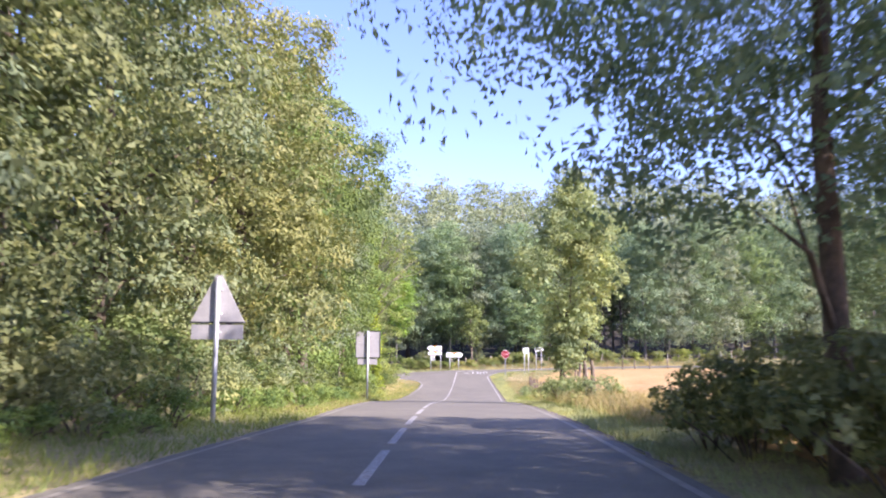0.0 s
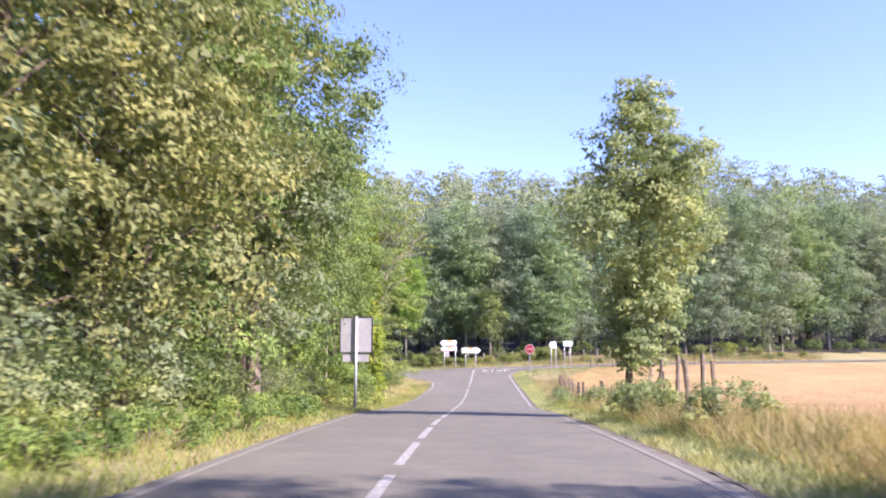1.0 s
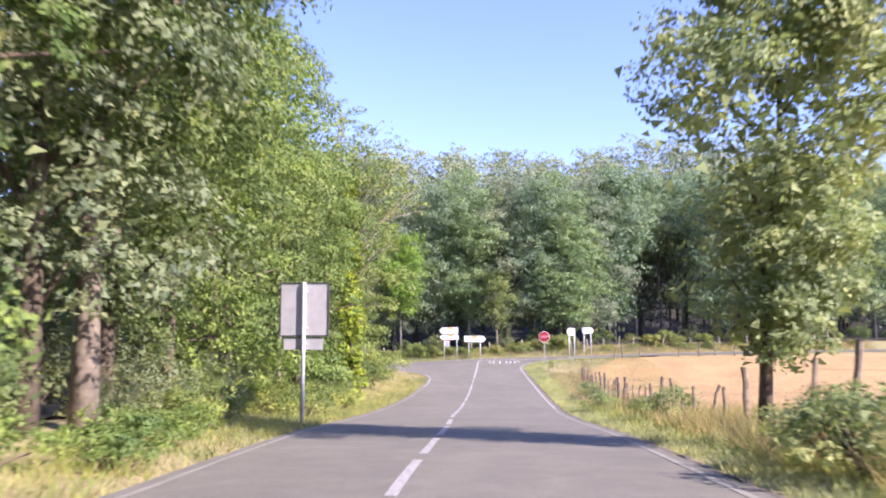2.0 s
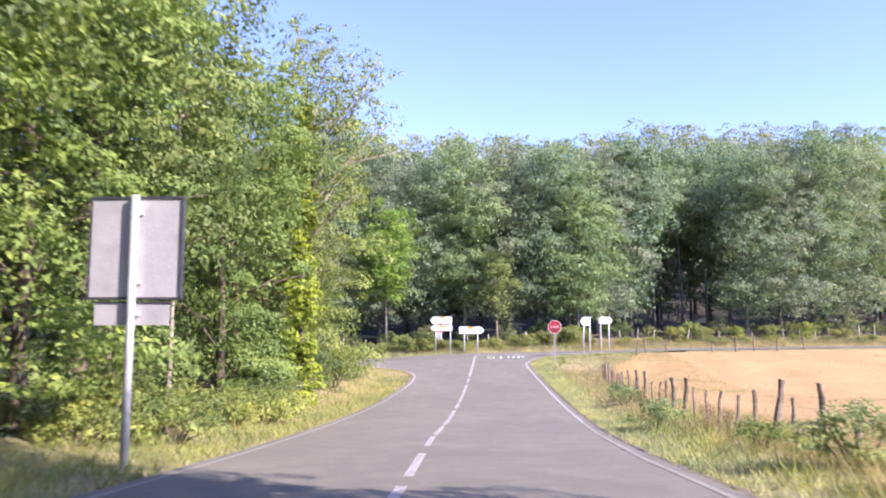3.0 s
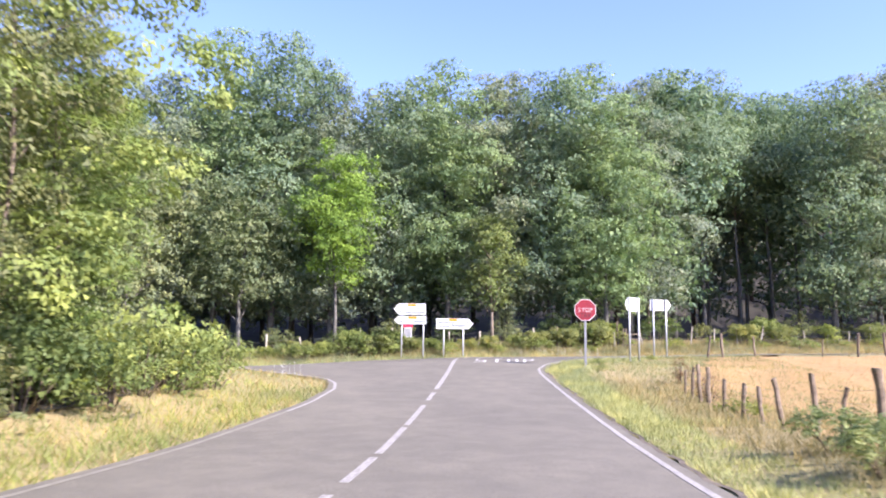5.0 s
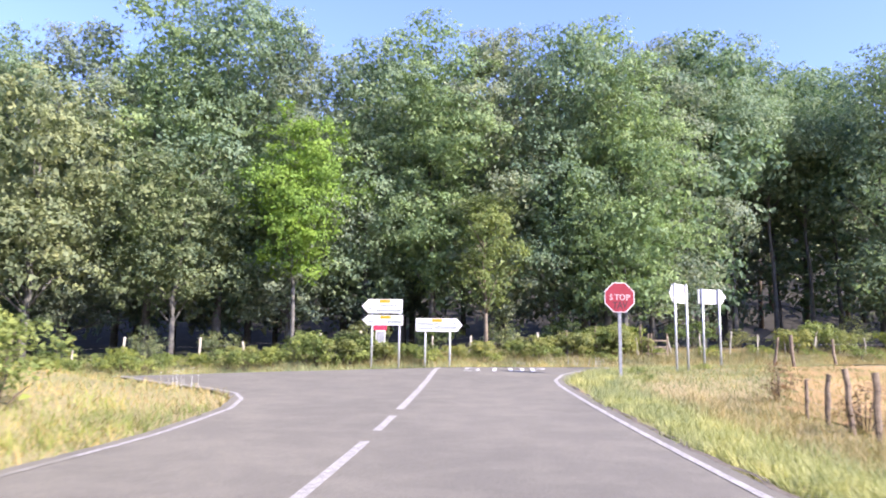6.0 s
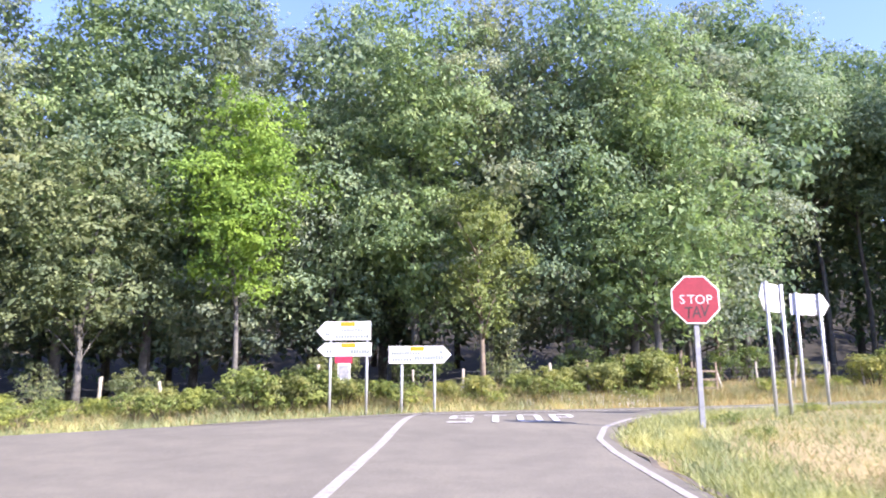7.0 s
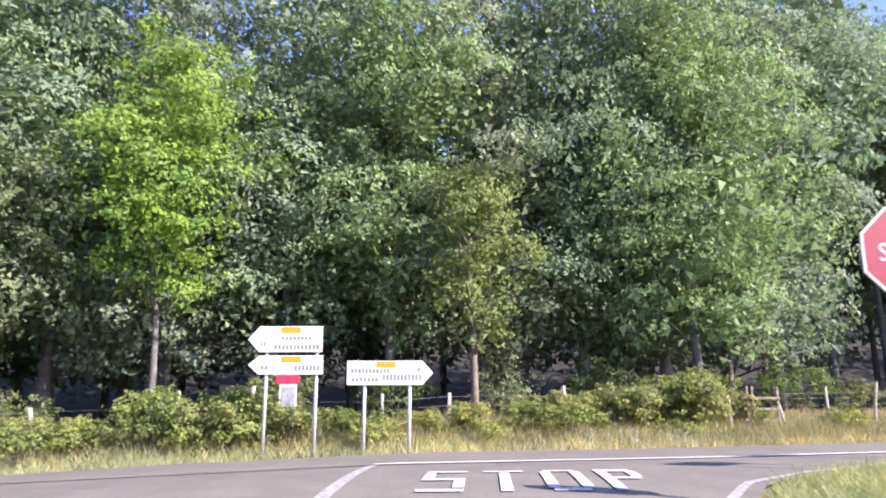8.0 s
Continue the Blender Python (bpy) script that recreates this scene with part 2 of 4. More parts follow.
def land(x, y):
    """Height of the ground at x, y."""
    x, y = np.asarray(x, float), np.asarray(y, float)
    side = np.interp(y, PROFILE_Y, PROFILE_Z)
    side = 0.5 * side + 0.25 * (np.interp(y - 2, PROFILE_Y, PROFILE_Z) + np.interp(y + 2, PROFILE_Y, PROFILE_Z))
    main = np.interp(x, MAIN_X, MAIN_Z)
    yn = near_edge(x)
    w = smooth(yn - 6.5, yn + 0.3, y)
    z = side * (1 - w) + main * w
    right = x - np.interp(y, RIGHT_Y, RIGHT_X)
    left = np.interp(y, LEFT_Y, LEFT_X) - x
    rise = 0.2 - 0.32 * smooth(-20, -10, y) + 0.2 * smooth(-6, -1, y)
    z = z + (1 - w) * (rise * smooth(0.6, 2.6, right) + 0.3 * smooth(0.8, 4.0, left) + 0.6 * smooth(6, 30, left))
    past = y - yn - MAIN_WIDE / 0.963
    z = z + 0.8 * smooth(0.4, 5.0, past) + 0.035 * np.clip(past - 5, 0, 25) + (0.31 + 0.06 * smooth(0, 45, x)) * np.clip(past - 28, 0, 110)
    rough = 0.05 * np.sin(1.3 * x + 0.7 * y) * np.sin(0.9 * y - 0.6 * x + 1.0)
    off = np.maximum(np.maximum(right, left), 0) * (1 - w) + np.maximum(past, 0)
    return z + rough * smooth(0.4, 2.0, off)


def inside_road(x, y):
    side = (x > np.interp(y, LEFT_Y, LEFT_X) - 0.2) & (x < np.interp(y, RIGHT_Y, RIGHT_X) + 0.2) & (y < near_edge(x) + 1)
    u = (y - near_edge(x)) * 0.963
    return side | ((u > -0.1) & (u < MAIN_WIDE))


# ---------------------------------------------------------------- building helpers
def mesh_of(name, verts, faces, material, smooth_shade=False):
    me = bpy.data.meshes.new(name)
    me.from_pydata([tuple(v) for v in verts], [], [tuple(f) for f in faces])
    me.materials.append(material)
    if smooth_shade:
        me.shade_smooth()
    me.update()
    return me


def faces_mesh(name, verts, faces, material):
    """A mesh of many faces of one kind (all triangles or all quads) from arrays."""
    me = bpy.data.meshes.new(name)
    n, c = faces.shape
    me.vertices.add(len(verts))
    me.vertices.foreach_set("co", np.ascontiguousarray(verts, dtype=np.float32).ravel())
    me.loops.add(n * c)
    me.loops.foreach_set("vertex_index", np.ascontiguousarray(faces, dtype=np.int32).ravel())
    me.polygons.add(n)
    me.polygons.foreach_set("loop_start", np.arange(0, n * c, c, dtype=np.int32))
    me.materials.append(material)
    me.update(calc_edges=True)
    return me


def part(name, bm, material, parent, label="", bevel=0.0):
    """Links a bmesh as one mesh object under a thing or a part."""
    if bevel:
        bmesh.ops.bevel(bm, geom=bm.edges[:], offset=bevel, segments=2, affect="EDGES", profile=0.5)
    me = bpy.data.meshes.new(name)
    bm.to_mesh(me)
    bm.free()
    me.materials.append(material)
    ob = new(name, me)
    ob.parent = parent
    return tagged(ob, label)


def piece(name, me, parent, label=""):
    ob = new(name, me)
    ob.parent = parent
    return tagged(ob, label)


def empty(name, m, label, category, group="", kind=""):
    ob = new(name)
    ob.empty_display_size = 0.2
    ob.matrix_world = m
    return tagged(ob, label, category, group, kind)


def box(sx, sy, sz, cx=0.0, cy=0.0, cz=0.0):
    bm = bmesh.new()
    bmesh.ops.create_cube(bm, size=1.0, matrix=Matrix.Translation((cx, cy, cz)) @ Matrix.Diagonal((sx, sy, sz, 1)))
    return bm


def prism(outline, y0, y1):
    """An outline in x, z pushed through from y0 to y1."""
    bm = bmesh.new()
    front = [bm.verts.new((x, y0, z)) for x, z in outline]
    back = [bm.verts.new((x, y1, z)) for x, z in outline]
    bm.faces.new(front)
    bm.faces.new(back[::-1])
    n = len(outline)
    for i in range(n):
        bm.faces.new((front[i], back[i], back[(i + 1) % n], front[(i + 1) % n]))
    bmesh.ops.recalc_face_normals(bm, faces=bm.faces[:])
    return bm


def tube(points, radii, sides=7, cap=True):
    """Vertices and faces of a tapered, bending tube."""
    verts, faces = [], []
    pts = [Vector(p) for p in points]
    for i, p in enumerate(pts):
        d = (pts[min(i + 1, len(pts) - 1)] - pts[max(i - 1, 0)]).normalized()
        a = d.orthogonal().normalized()
        b = d.cross(a)
        for s in range(sides):
            ang = 2 * math.pi * s / sides
            verts.append(p + (a * math.cos(ang) + b * math.sin(ang)) * radii[i])
    for i in range(len(pts) - 1):
        for s in range(sides):
            j = (s + 1) % sides
            faces.append((i * sides + s, i * sides + j, (i + 1) * sides + j, (i + 1) * sides + s))
    if cap:
        faces.append(tuple(range(sides))[::-1])
        faces.append(tuple((len(pts) - 1) * sides + s for s in range(sides)))
    return verts, faces


def joined(tubes, grown=False):
    """Several tubes in one mesh; grown: each later one springs from the first."""
    verts, faces = [], []
    for v, f in tubes:
        k = len(verts)
        if grown and k:
            root = min(range(len(tubes[0][0])), key=lambda i: (tubes[0][0][i] - v[0]).length)
            faces.append((root, k, k + 1))
        verts += v
        faces += [tuple(i + k for i in q) for q in f]
    return verts, faces


# ---------------------------------------------------------------- ground and roads
def axis(*spans):
    vals = []
    for a, b, step in spans:
        vals += list(np.arange(a, b, step))
    return np.array(sorted(set(np.round(vals, 3))))


def sheet(name, xs, ys, material, lift, keep=None, drop_road=0.0):
    X, Y = np.meshgrid(xs, ys)
    Z = land(X, Y) + lift
    if drop_road:
        Z = Z - drop_road * inside_road(X, Y)
    verts = np.stack([X, Y, Z], -1).reshape(-1, 3)
    i = np.arange(len(ys) - 1)[:, None] * len(xs) + np.arange(len(xs) - 1)[None, :]
    quads = np.stack([i, i + 1, i + 1 + len(xs), i + len(xs)], -1).reshape(-1, 4)
    if keep is not None:
        c = verts[quads].mean(1)
        quads = quads[keep(c[:, 0], c[:, 1])]
    me = faces_mesh(name, verts, quads, material)
    me.shade_smooth()
    return me


gx = axis((-1200, -200, 200), (-200, -60, 20), (-60, -24, 2), (-24, 14, 0.5), (14, 60, 2), (60, 200, 20), (200, 1201, 200))
gy = axis((-1200, -200, 200), (-200, -100, 10), (-100, -60, 1), (-60, 22, 0.5), (22, 60, 2), (60, 200, 10), (200, 1201, 200))
ground = tagged(new("ground", sheet("ground", gx, gy, M_GROUND, 0.0, None, 0.12)), "dry grassy ground along a country road", "ground", kind="structure")

# mown field: everything beyond the roadside fence, up to the main road's verge
fx = axis((2.3, 14, 0.5), (14, 62, 2))
fy = axis((-110, -60, 2), (-60, 22, 0.5))
field = tagged(new("field", sheet("field", fx, fy, M_FIELD, 0.03, lambda x, y: (y < near_edge(x) - 2.4) & (x > 2.3 + 0.34 * np.clip(y + 5.7, 0, 40)))), "mown tan hay field behind a post fence", "field", kind="structure")


def strip_road(ys, cols, lo, hi, lift):
    verts = []
    for y in ys:
        a, b = lo(y), hi(y)
        for c in range(cols + 1):
            x = a + (b - a) * c / cols
            verts.append((x, y, float(land(x, y)) + lift))
    n = cols + 1
    faces = [(r * n + c, r * n + c + 1, (r + 1) * n + c + 1, (r + 1) * n + c) for r in range(len(ys) - 1) for c in range(cols)]
    return verts, faces


def left_edge(y):
    return float(np.interp(y, LEFT_Y, LEFT_X)) if y < 1.6 else -19.0 + (y - 1.6) / SLOPE


def right_edge(y):
    return float(np.interp(y, RIGHT_Y, RIGHT_X))


side_rows = list(np.arange(-150, -90, 4)) + list(np.arange(-90, 7.2, 0.3))
v, f = strip_road(side_rows, 14, lambda y: left_edge(y) - 0.22, lambda y: right_edge(y) + 0.22, 0.016)
side_road = tagged(new("road", mesh_of("road", v, f, M_ASPHALT, True)), "grey worn asphalt side road leading to the junction", "road", kind="structure")


def main_point(s, u, lift=0.0):
    """s along the main road, u across it from its near edge."""
    c = 1 / math.hypot(1, SLOPE)
    x = -5.1 + s * c - u * SLOPE * c
    y = 4.55 + s * SLOPE * c + u * c
    return (x, y, float(land(x, y)) + lift)


steps = list(np.arange(-140, -30, 5)) + list(np.arange(-30, 30, 0.5)) + list(np.arange(30, 141, 5))
v, f = [], []
for s in steps:
    for c in range(9):
        v.append(main_point(s, -0.1 + (MAIN_WIDE + 0.1) * c / 8, 0.024))
f = [(r * 9 + c, (r + 1) * 9 + c, (r + 1) * 9 + c + 1, r * 9 + c + 1) for r in range(len(steps) - 1) for c in range(8)]
main_road = tagged(new("main_road", mesh_of("main_road", v, f, M_ASPHALT, True)), "grey asphalt main road crossing in front of the wood", "road", kind="structure")


def painted_line(name, points, width, parent, lift=0.0215, material=M_PAINT, label=""):
    """A painted ribbon draped along points x, y."""
    verts, faces = [], []
    P = [Vector(p) for p in points]
    for i, p in enumerate(P):
        d = (P[min(i + 1, len(P) - 1)] - P[max(i - 1, 0)]).normalized()
        n = Vector((-d.y, d.x)) * (width / 2)
        for q in (p + n, p - n):
            verts.append((q.x, q.y, float(land(q.x, q.y)) + lift))
    for i in range(len(P) - 1):
        faces.append((2 * i, 2 * i + 1, 2 * i + 3, 2 * i + 2))
    return piece(name, mesh_of(name, verts, faces, material), parent, label)


def curve_points(fn, a, b, step=0.4):
    n = max(2, int((b - a) / step))
    return [(fn(y), y) for y in np.linspace(a, b, n)]


painted_line("edge_line", curve_points(right_edge, -90, -26, 0.3), 0.1, side_road, 0.0215, M_EDGE)
painted_line("edge_line", curve_points(right_edge, -26, 6.0, 0.3), 0.1, side_road)
painted_line("edge_line", curve_points(left_edge, -90, -13, 0.3), 0.09, side_road, 0.0215, M_EDGE)
painted_line("edge_line", curve_points(left_edge, -13, 0.9, 0.3), 0.09, side_road)


def ragged(y):
    return right_edge(y) + 0.27 + 0.07 * math.sin(y * 3.7) * math.sin(y * 1.3)


painted_line("soil_edge", curve_points(ragged, -70, 1.0, 0.25), 0.08, ground, 0.018, M_SOIL, "dark crumbled soil at the asphalt's edge")


def centre(y):
    return float(np.interp(y, CENTRE_Y, CENTRE_X))


for a in np.arange(-88.2, -36, 4.1):
    painted_line("centre_dash", curve_points(centre, a, a + 3.2), 0.13, side_road)
for a, b in ((-34.3, -31.7), (-31.2, -28.1), (-27.7, -25.4), (-25.1, -21.7), (-20.9, -18.8), (-18.4, -15.2), (-14.9, -11.4), (-10.4, -8.6)):
    painted_line("centre_dash", curve_points(centre, a, b), 0.12, side_road)
painted_line("centre_line", curve_points(centre, -7.7, 4.45), 0.14, side_road)
painted_line("stop_line", [main_point(s, 0.1)[:2] for s in np.arange(0, 9.6, 0.4)], 0.42, main_road, 0.03, M_WHITEPAINT)


def letters(text, size, bold=0.0):
    """The built-in font as a flat mesh."""
    cu = bpy.data.curves.new("text", "FONT")
    cu.body, cu.size, cu.align_x, cu.resolution_u, cu.offset = text, size, "CENTER", 3, bold
    ob = bpy.data.objects.new("text", cu)
    scene.collection.objects.link(ob)
    me = bpy.data.meshes.new_from_object(ob.evaluated_get(bpy.context.evaluated_depsgraph_get()))
    bpy.data.objects.remove(ob)
    return me


# strokes of the road letters in a box one wide and one high: x0, y0, x1, y1
STROKES = {
    "S": ((0, 0.91, 1, 1), (0, 0.5, 0.26, 0.86), (0, 0.455, 1, 0.545), (0.74, 0.14, 1, 0.43), (0, 0, 1, 0.09)),
    "T": ((0, 0.91, 1, 1), (0.38, 0, 0.64, 0.86)),
    "O": ((0.1, 0.91, 0.9, 1), (0, 0.1, 0.26, 0.9), (0.74, 0.1, 1, 0.9), (0.1, 0, 0.9, 0.09)),
    "P": ((0, 0, 0.26, 0.86), (0, 0.86, 0.9, 1), (0.74, 0.55, 1, 0.9), (0.26, 0.45, 0.9, 0.54)),
}
for i, ch in enumerate("STOP"):
    verts, faces = [], []
    for x0, y0, x1, y1 in STROKES[ch]:
        cols, rows = 3, max(2, int((y1 - y0) * 8))
        k = len(verts)
        for r in range(rows + 1):
            for c in range(cols + 1):
                gx0, gy0 = x0 + (x1 - x0) * c / cols, y0 + (y1 - y0) * r / rows
                x = -4.24 + i * 0.645 + gx0 * 0.46
                yy = 1.02 + gy0 * 1.8 + 0.1 * i + 0.06 * gx0
                verts.append((x, yy, float(land(x, yy)) + 0.03 + 0.0005 * (k > 0)))
        faces += [(k + r * (cols + 1) + c, k + r * (cols + 1) + c + 1, k + (r + 1) * (cols + 1) + c + 1, k + (r + 1) * (cols + 1) + c) for r in range(rows) for c in range(cols)]
    piece("stop_letter", mesh_of("stop_letter", verts, faces, M_WHITEPAINT), side_road, "white painted road letter " + ch)

# woodland floor beyond the main road and along the hedgerow
wx = axis((-130, -30, 5), (-30, 30, 1.5), (30, 131, 5))
wy = axis((-6, 40, 1.5), (40, 200, 6))
tagged(new("woodland_floor", sheet("woodland_floor", wx, wy, M_LITTER, 0.05, lambda x, y: y > near_edge(x) + MAIN_WIDE / 0.963 + 5.0)), "leaf-littered woodland floor with the trees' shade in its colour", "ground", kind="structure")
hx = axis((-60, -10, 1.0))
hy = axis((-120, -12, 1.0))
tagged(new("hedgerow_floor", sheet("hedgerow_floor", hx, hy, M_LITTER, 0.05, lambda x, y: (x < np.interp(y, LEFT_Y, LEFT_X) - 3.4) & (x > np.interp(y, LEFT_Y, LEFT_X) - 20.5 - 1.8 * np.sin(y * 0.4)))), "leaf-littered floor under the hedgerow with shade in its colour", "ground", kind="structure")

# ---------------------------------------------------------------- plants
def leaf_faces(rng, centres, normals, long, wide):
    """Three-cornered leaves at the centres, facing roughly along the normals."""
    n = len(centres)
    nn = normals / np.linalg.norm(normals, axis=1, keepdims=True)
    r = rng.normal(size=(n, 3))
    t = r - (r * nn).sum(1, keepdims=True) * nn
    t /= np.linalg.norm(t, axis=1, keepdims=True)
    b = np.cross(nn, t)
    s = rng.uniform(0.6, 1.4, (n, 1))
    L, W = long * s, wide * s
    v = np.stack([centres - t * L * 0.5 - nn * L * 0.15, centres + t * L * 0.1 + b * W * 0.5, centres + t * L * 0.5 - b * W * 0.5], 1).reshape(-1, 3)
    return v, np.arange(n * 3).reshape(n, 3)


def unit(v):
    return v / np.linalg.norm(v, axis=-1, keepdims=True)


def puff_leaves(rng, puffs, leaves, subs, long, wide, bright=None, core=0.05, inner_size=2.2, dome=0.4):
    """About so many leaves over all clumps, gathered in small domed sprays with gaps between.
    puffs: rows of x, y, z, radius; subs: sprays on a clump of middle size; bright: the side where they
    grow denser; core: share of large inner leaves; dome: a spray's radius as a share of its clump's."""
    P = np.array(puffs)
    share = P[:, 3] ** 2
    if bright is not None:
        reach = np.abs(P[:, :2]).max() + 1e-6
        share = share * (0.14 + 0.86 * smooth(-0.5, 0.35, P[:, :2] @ np.array(bright) / reach))
    share = share / share.sum() * leaves
    cs, ns, inner = [], [], []
    for (x, y, z, r), n in zip(puffs, share):
        k = max(4, int(subs * rng.uniform(0.8, 1.2)))
        d = rng.normal(size=(k, 3)) + [0, 0, 0.75]
        if bright is not None:
            d[:, :2] += np.array(bright) * 0.45
        d = unit(d)
        c = np.array([x, y, z]) + d * r * (1.02 - 0.4 * rng.uniform(0, 1, (k, 1)) ** 2) * [1, 1, 0.66]
        per = max(3, int(n * (1 - core) / k))
        e = unit(rng.normal(size=(k, per, 3)) + d[:, None] * 0.75 + [0, 0, 0.4])
        s = (r * dome * rng.uniform(0.6, 1.4, (k, 1)))[:, None]
        ragged = 1 + 0.25 * rng.normal(size=(k, per, 1))
        cs.append((c[:, None] + e * s * ragged * [1, 1, 0.62]).reshape(-1, 3))
        ns.append((e * 0.6 + d[:, None] * 0.6 + rng.normal(size=(k, per, 3)) * 0.45 + [0, 0, 0.1]).reshape(-1, 3))
        m = int(n * core)
        inner.append(np.array([x * 0.9, y * 0.9, z]) + rng.normal(size=(m, 3)) * r * [0.4, 0.4, 0.3])
    v, q = leaf_faces(rng, np.concatenate(cs), np.concatenate(ns), long, wide)
    inner = np.concatenate(inner)
    if len(inner):
        v2, q2 = leaf_faces(rng, inner, rng.normal(size=(len(inner), 3)) + [0, 0, 0.3], long * inner_size, wide * inner_size)
        v, q = np.concatenate([v, v2]), np.concatenate([q, q2 + len(v)])
    return v, q


def crown_puffs(rng, high, wide, base, count, size, form):
    """Clump places near the outside of a crown of the given outline form(u), u from its foot to its top."""
    rows = []
    lean = rng.uniform(0, 6.28)
    for i in range(count):
        u = (i + rng.uniform(0, 1)) / count
        rr = wide * form(u) * (1 + 0.2 * math.sin(3 * u * 6.28 + lean))
        a = i * 2.4 + rng.uniform(-0.5, 0.5)
        rad = rr * rng.uniform(0.5, 1.08)
        r = size * rng.uniform(0.5, 1.42) * (0.62 + 0.5 * form(u))
        rows.append((rad * math.cos(a), rad * math.sin(a), base + (high - base - r * 0.6) * u, r))
    return rows


def tree_frame(rng, high, thick, puffs, limbs, bare=0, sway=0.25):
    """Trunk, limbs towards some clumps and a few bare twigs, as one mesh."""
    bend = [(rng.uniform(-sway, sway), rng.uniform(-sway, sway)) for _ in range(6)]
    pts = [(0.0, 0.0, -0.5)] + [(bend[i][0] * i * 0.4, bend[i][1] * i * 0.4, high * 0.82 * (i + 1) / 6) for i in range(6)]
    rad = [thick * 1.35, thick, thick * 0.86, thick * 0.7, thick * 0.5, thick * 0.3, thick * 0.1]
    tubes = [tube(pts, rad, 9)]

    def on_trunk(z):
        for a, b in zip(pts, pts[1:]):
            if a[2] <= z <= b[2]:
                k = (z - a[2]) / (b[2] - a[2])
                return Vector(a).lerp(Vector(b), k)
        return Vector(pts[-1])

    order = rng.permutation(len(puffs))
    for i in order[:limbs]:
        end = Vector(puffs[i][:3])
        start = on_trunk(max(high * 0.12, end.z - math.hypot(end.x, end.y) * rng.uniform(0.5, 0.9) - 0.4))
        mid = start.lerp(end, 0.5) + Vector((rng.uniform(-0.3, 0.3), rng.uniform(-0.3, 0.3), rng.uniform(0.0, 0.4)))
        w = thick * rng.uniform(0.22, 0.38)
        tubes.append(tube([start, mid, end], [w, w * 0.65, w * 0.2], 6))
    for i in order[limbs:limbs + bare]:
        c = Vector(puffs[i][:3])
        tip = c + Vector((c.x, c.y, 0.6)).normalized() * puffs[i][3] * 1.6
        tubes.append(tube([on_trunk(c.z - 0.8), c, tip], [0.05, 0.03, 0.008], 5))
    return joined(tubes, True)


FORMS = {
    "round": lambda u: max(0.15, math.sin(math.pi * (0.14 + 0.73 * u)) ** 0.7),
    "tall": lambda u: max(0.12, (1 - u) ** 0.55 * min(1, 0.55 + 1.6 * u)),
    "column": lambda u: max(0.2, 1 - 0.75 * max(0, u - 0.45) ** 1.2 * 2),
    "oak": lambda u: float(np.interp(u, [0, 0.1, 0.3, 0.6, 0.8, 0.92, 1.0], [0.5, 0.75, 0.95, 1.0, 0.9, 0.7, 0.4])),
    "verge": lambda u: float(np.interp(u, [0, 0.12, 0.25, 0.42, 0.6, 0.78, 0.88, 1.0], [0.3, 0.42, 0.75, 1.0, 0.95, 0.8, 0.5, 0.12])),
}


def tree(name, seed, high, wide, base, form, material, label, count=60, size=1.0, leaves=12000, leaf=0.2, thick=0.2, limbs=14, bare=0, group="", sway=0.25, bright=None, core=0.05, inner=2.2, bark=M_BARK, heart=0, subs=10, dome=0.36):
    rng = np.random.default_rng(seed)
    top = empty(name, Matrix(), label, "tree", group)
    puffs = crown_puffs(rng, high, wide, base, int(count * 0.62), size * 1.13, FORMS[form])
    puffs += [(rng.uniform(-0.9, 0.9), rng.uniform(-0.9, 0.9), base + (high - base) * (i + 0.5) / heart * 0.9, size * 0.9) for i in range(heart)]
    v, f = tree_frame(rng, high, thick, puffs, limbs, bare, sway)
    piece("trunk", mesh_of("trunk", v, f, bark, True), top, "pale bark trunk and branches" if bark in (M_PALEBARK, M_WARMBARK) else "grey-brown bark trunk and limbs")
    v, q = puff_leaves(rng, puffs, leaves, subs, leaf, leaf * 0.74, bright, core, inner, dome)
    piece("crown", faces_mesh("crown", v, q, material), top)
    return top


def shrub(name, seed, high, wide, material, label, leaf=0.085, leaves=3000, group="", count=14):
    rng = np.random.default_rng(seed)
    top = empty(name, Matrix(), label, "shrub", group)
    puffs = []
    for i in range(count):
        a, d = rng.uniform(0, 6.28), wide * math.sqrt(rng.uniform(0, 1))
        puffs.append((d * math.cos(a), d * math.sin(a), high * rng.uniform(0.15, 0.85) * (1.1 - 0.5 * d / wide), high * rng.uniform(0.2, 0.34)))
    stems = [tube([(p[0] * 0.2, p[1] * 0.2, -0.15), (p[0] * 0.6, p[1] * 0.6, p[2] * 0.5), p[:3]], [0.022, 0.016, 0.006], 5) for p in puffs[:9]]
    v, f = joined(stems, True)
    piece("woody_stem", mesh_of("woody_stem", v, f, M_BARK, True), top)
    v, q = puff_leaves(rng, puffs, leaves, 8, leaf, leaf * 0.74)
    piece("foliage", faces_mesh("foliage", v, q, material), top)
    return top


def stand(x, y, turn=0.0, scale=1.0, sink=0.0):
    """The pose of a thing that stands on the land at x, y."""
    return Matrix.Translation((x, y, float(land(x, y)) - sink)) @ Matrix.Rotation(radians(turn), 4, "Z") @ Matrix.Scale(scale, 4)


used_first = set()


def plant(proto, x, y, turn, scale, group=""):
    """Puts the first of a kind in its place, and copies after that."""
    m = stand(x, y, turn, scale)
    if proto.name not in used_first:
        used_first.add(proto.name)
        proto.matrix_world = m
        ob = proto
    else:
        ob = copy_thing(proto, m)
        ob.matrix_basis = m
    if group:
        ob["group"] = group
    return ob


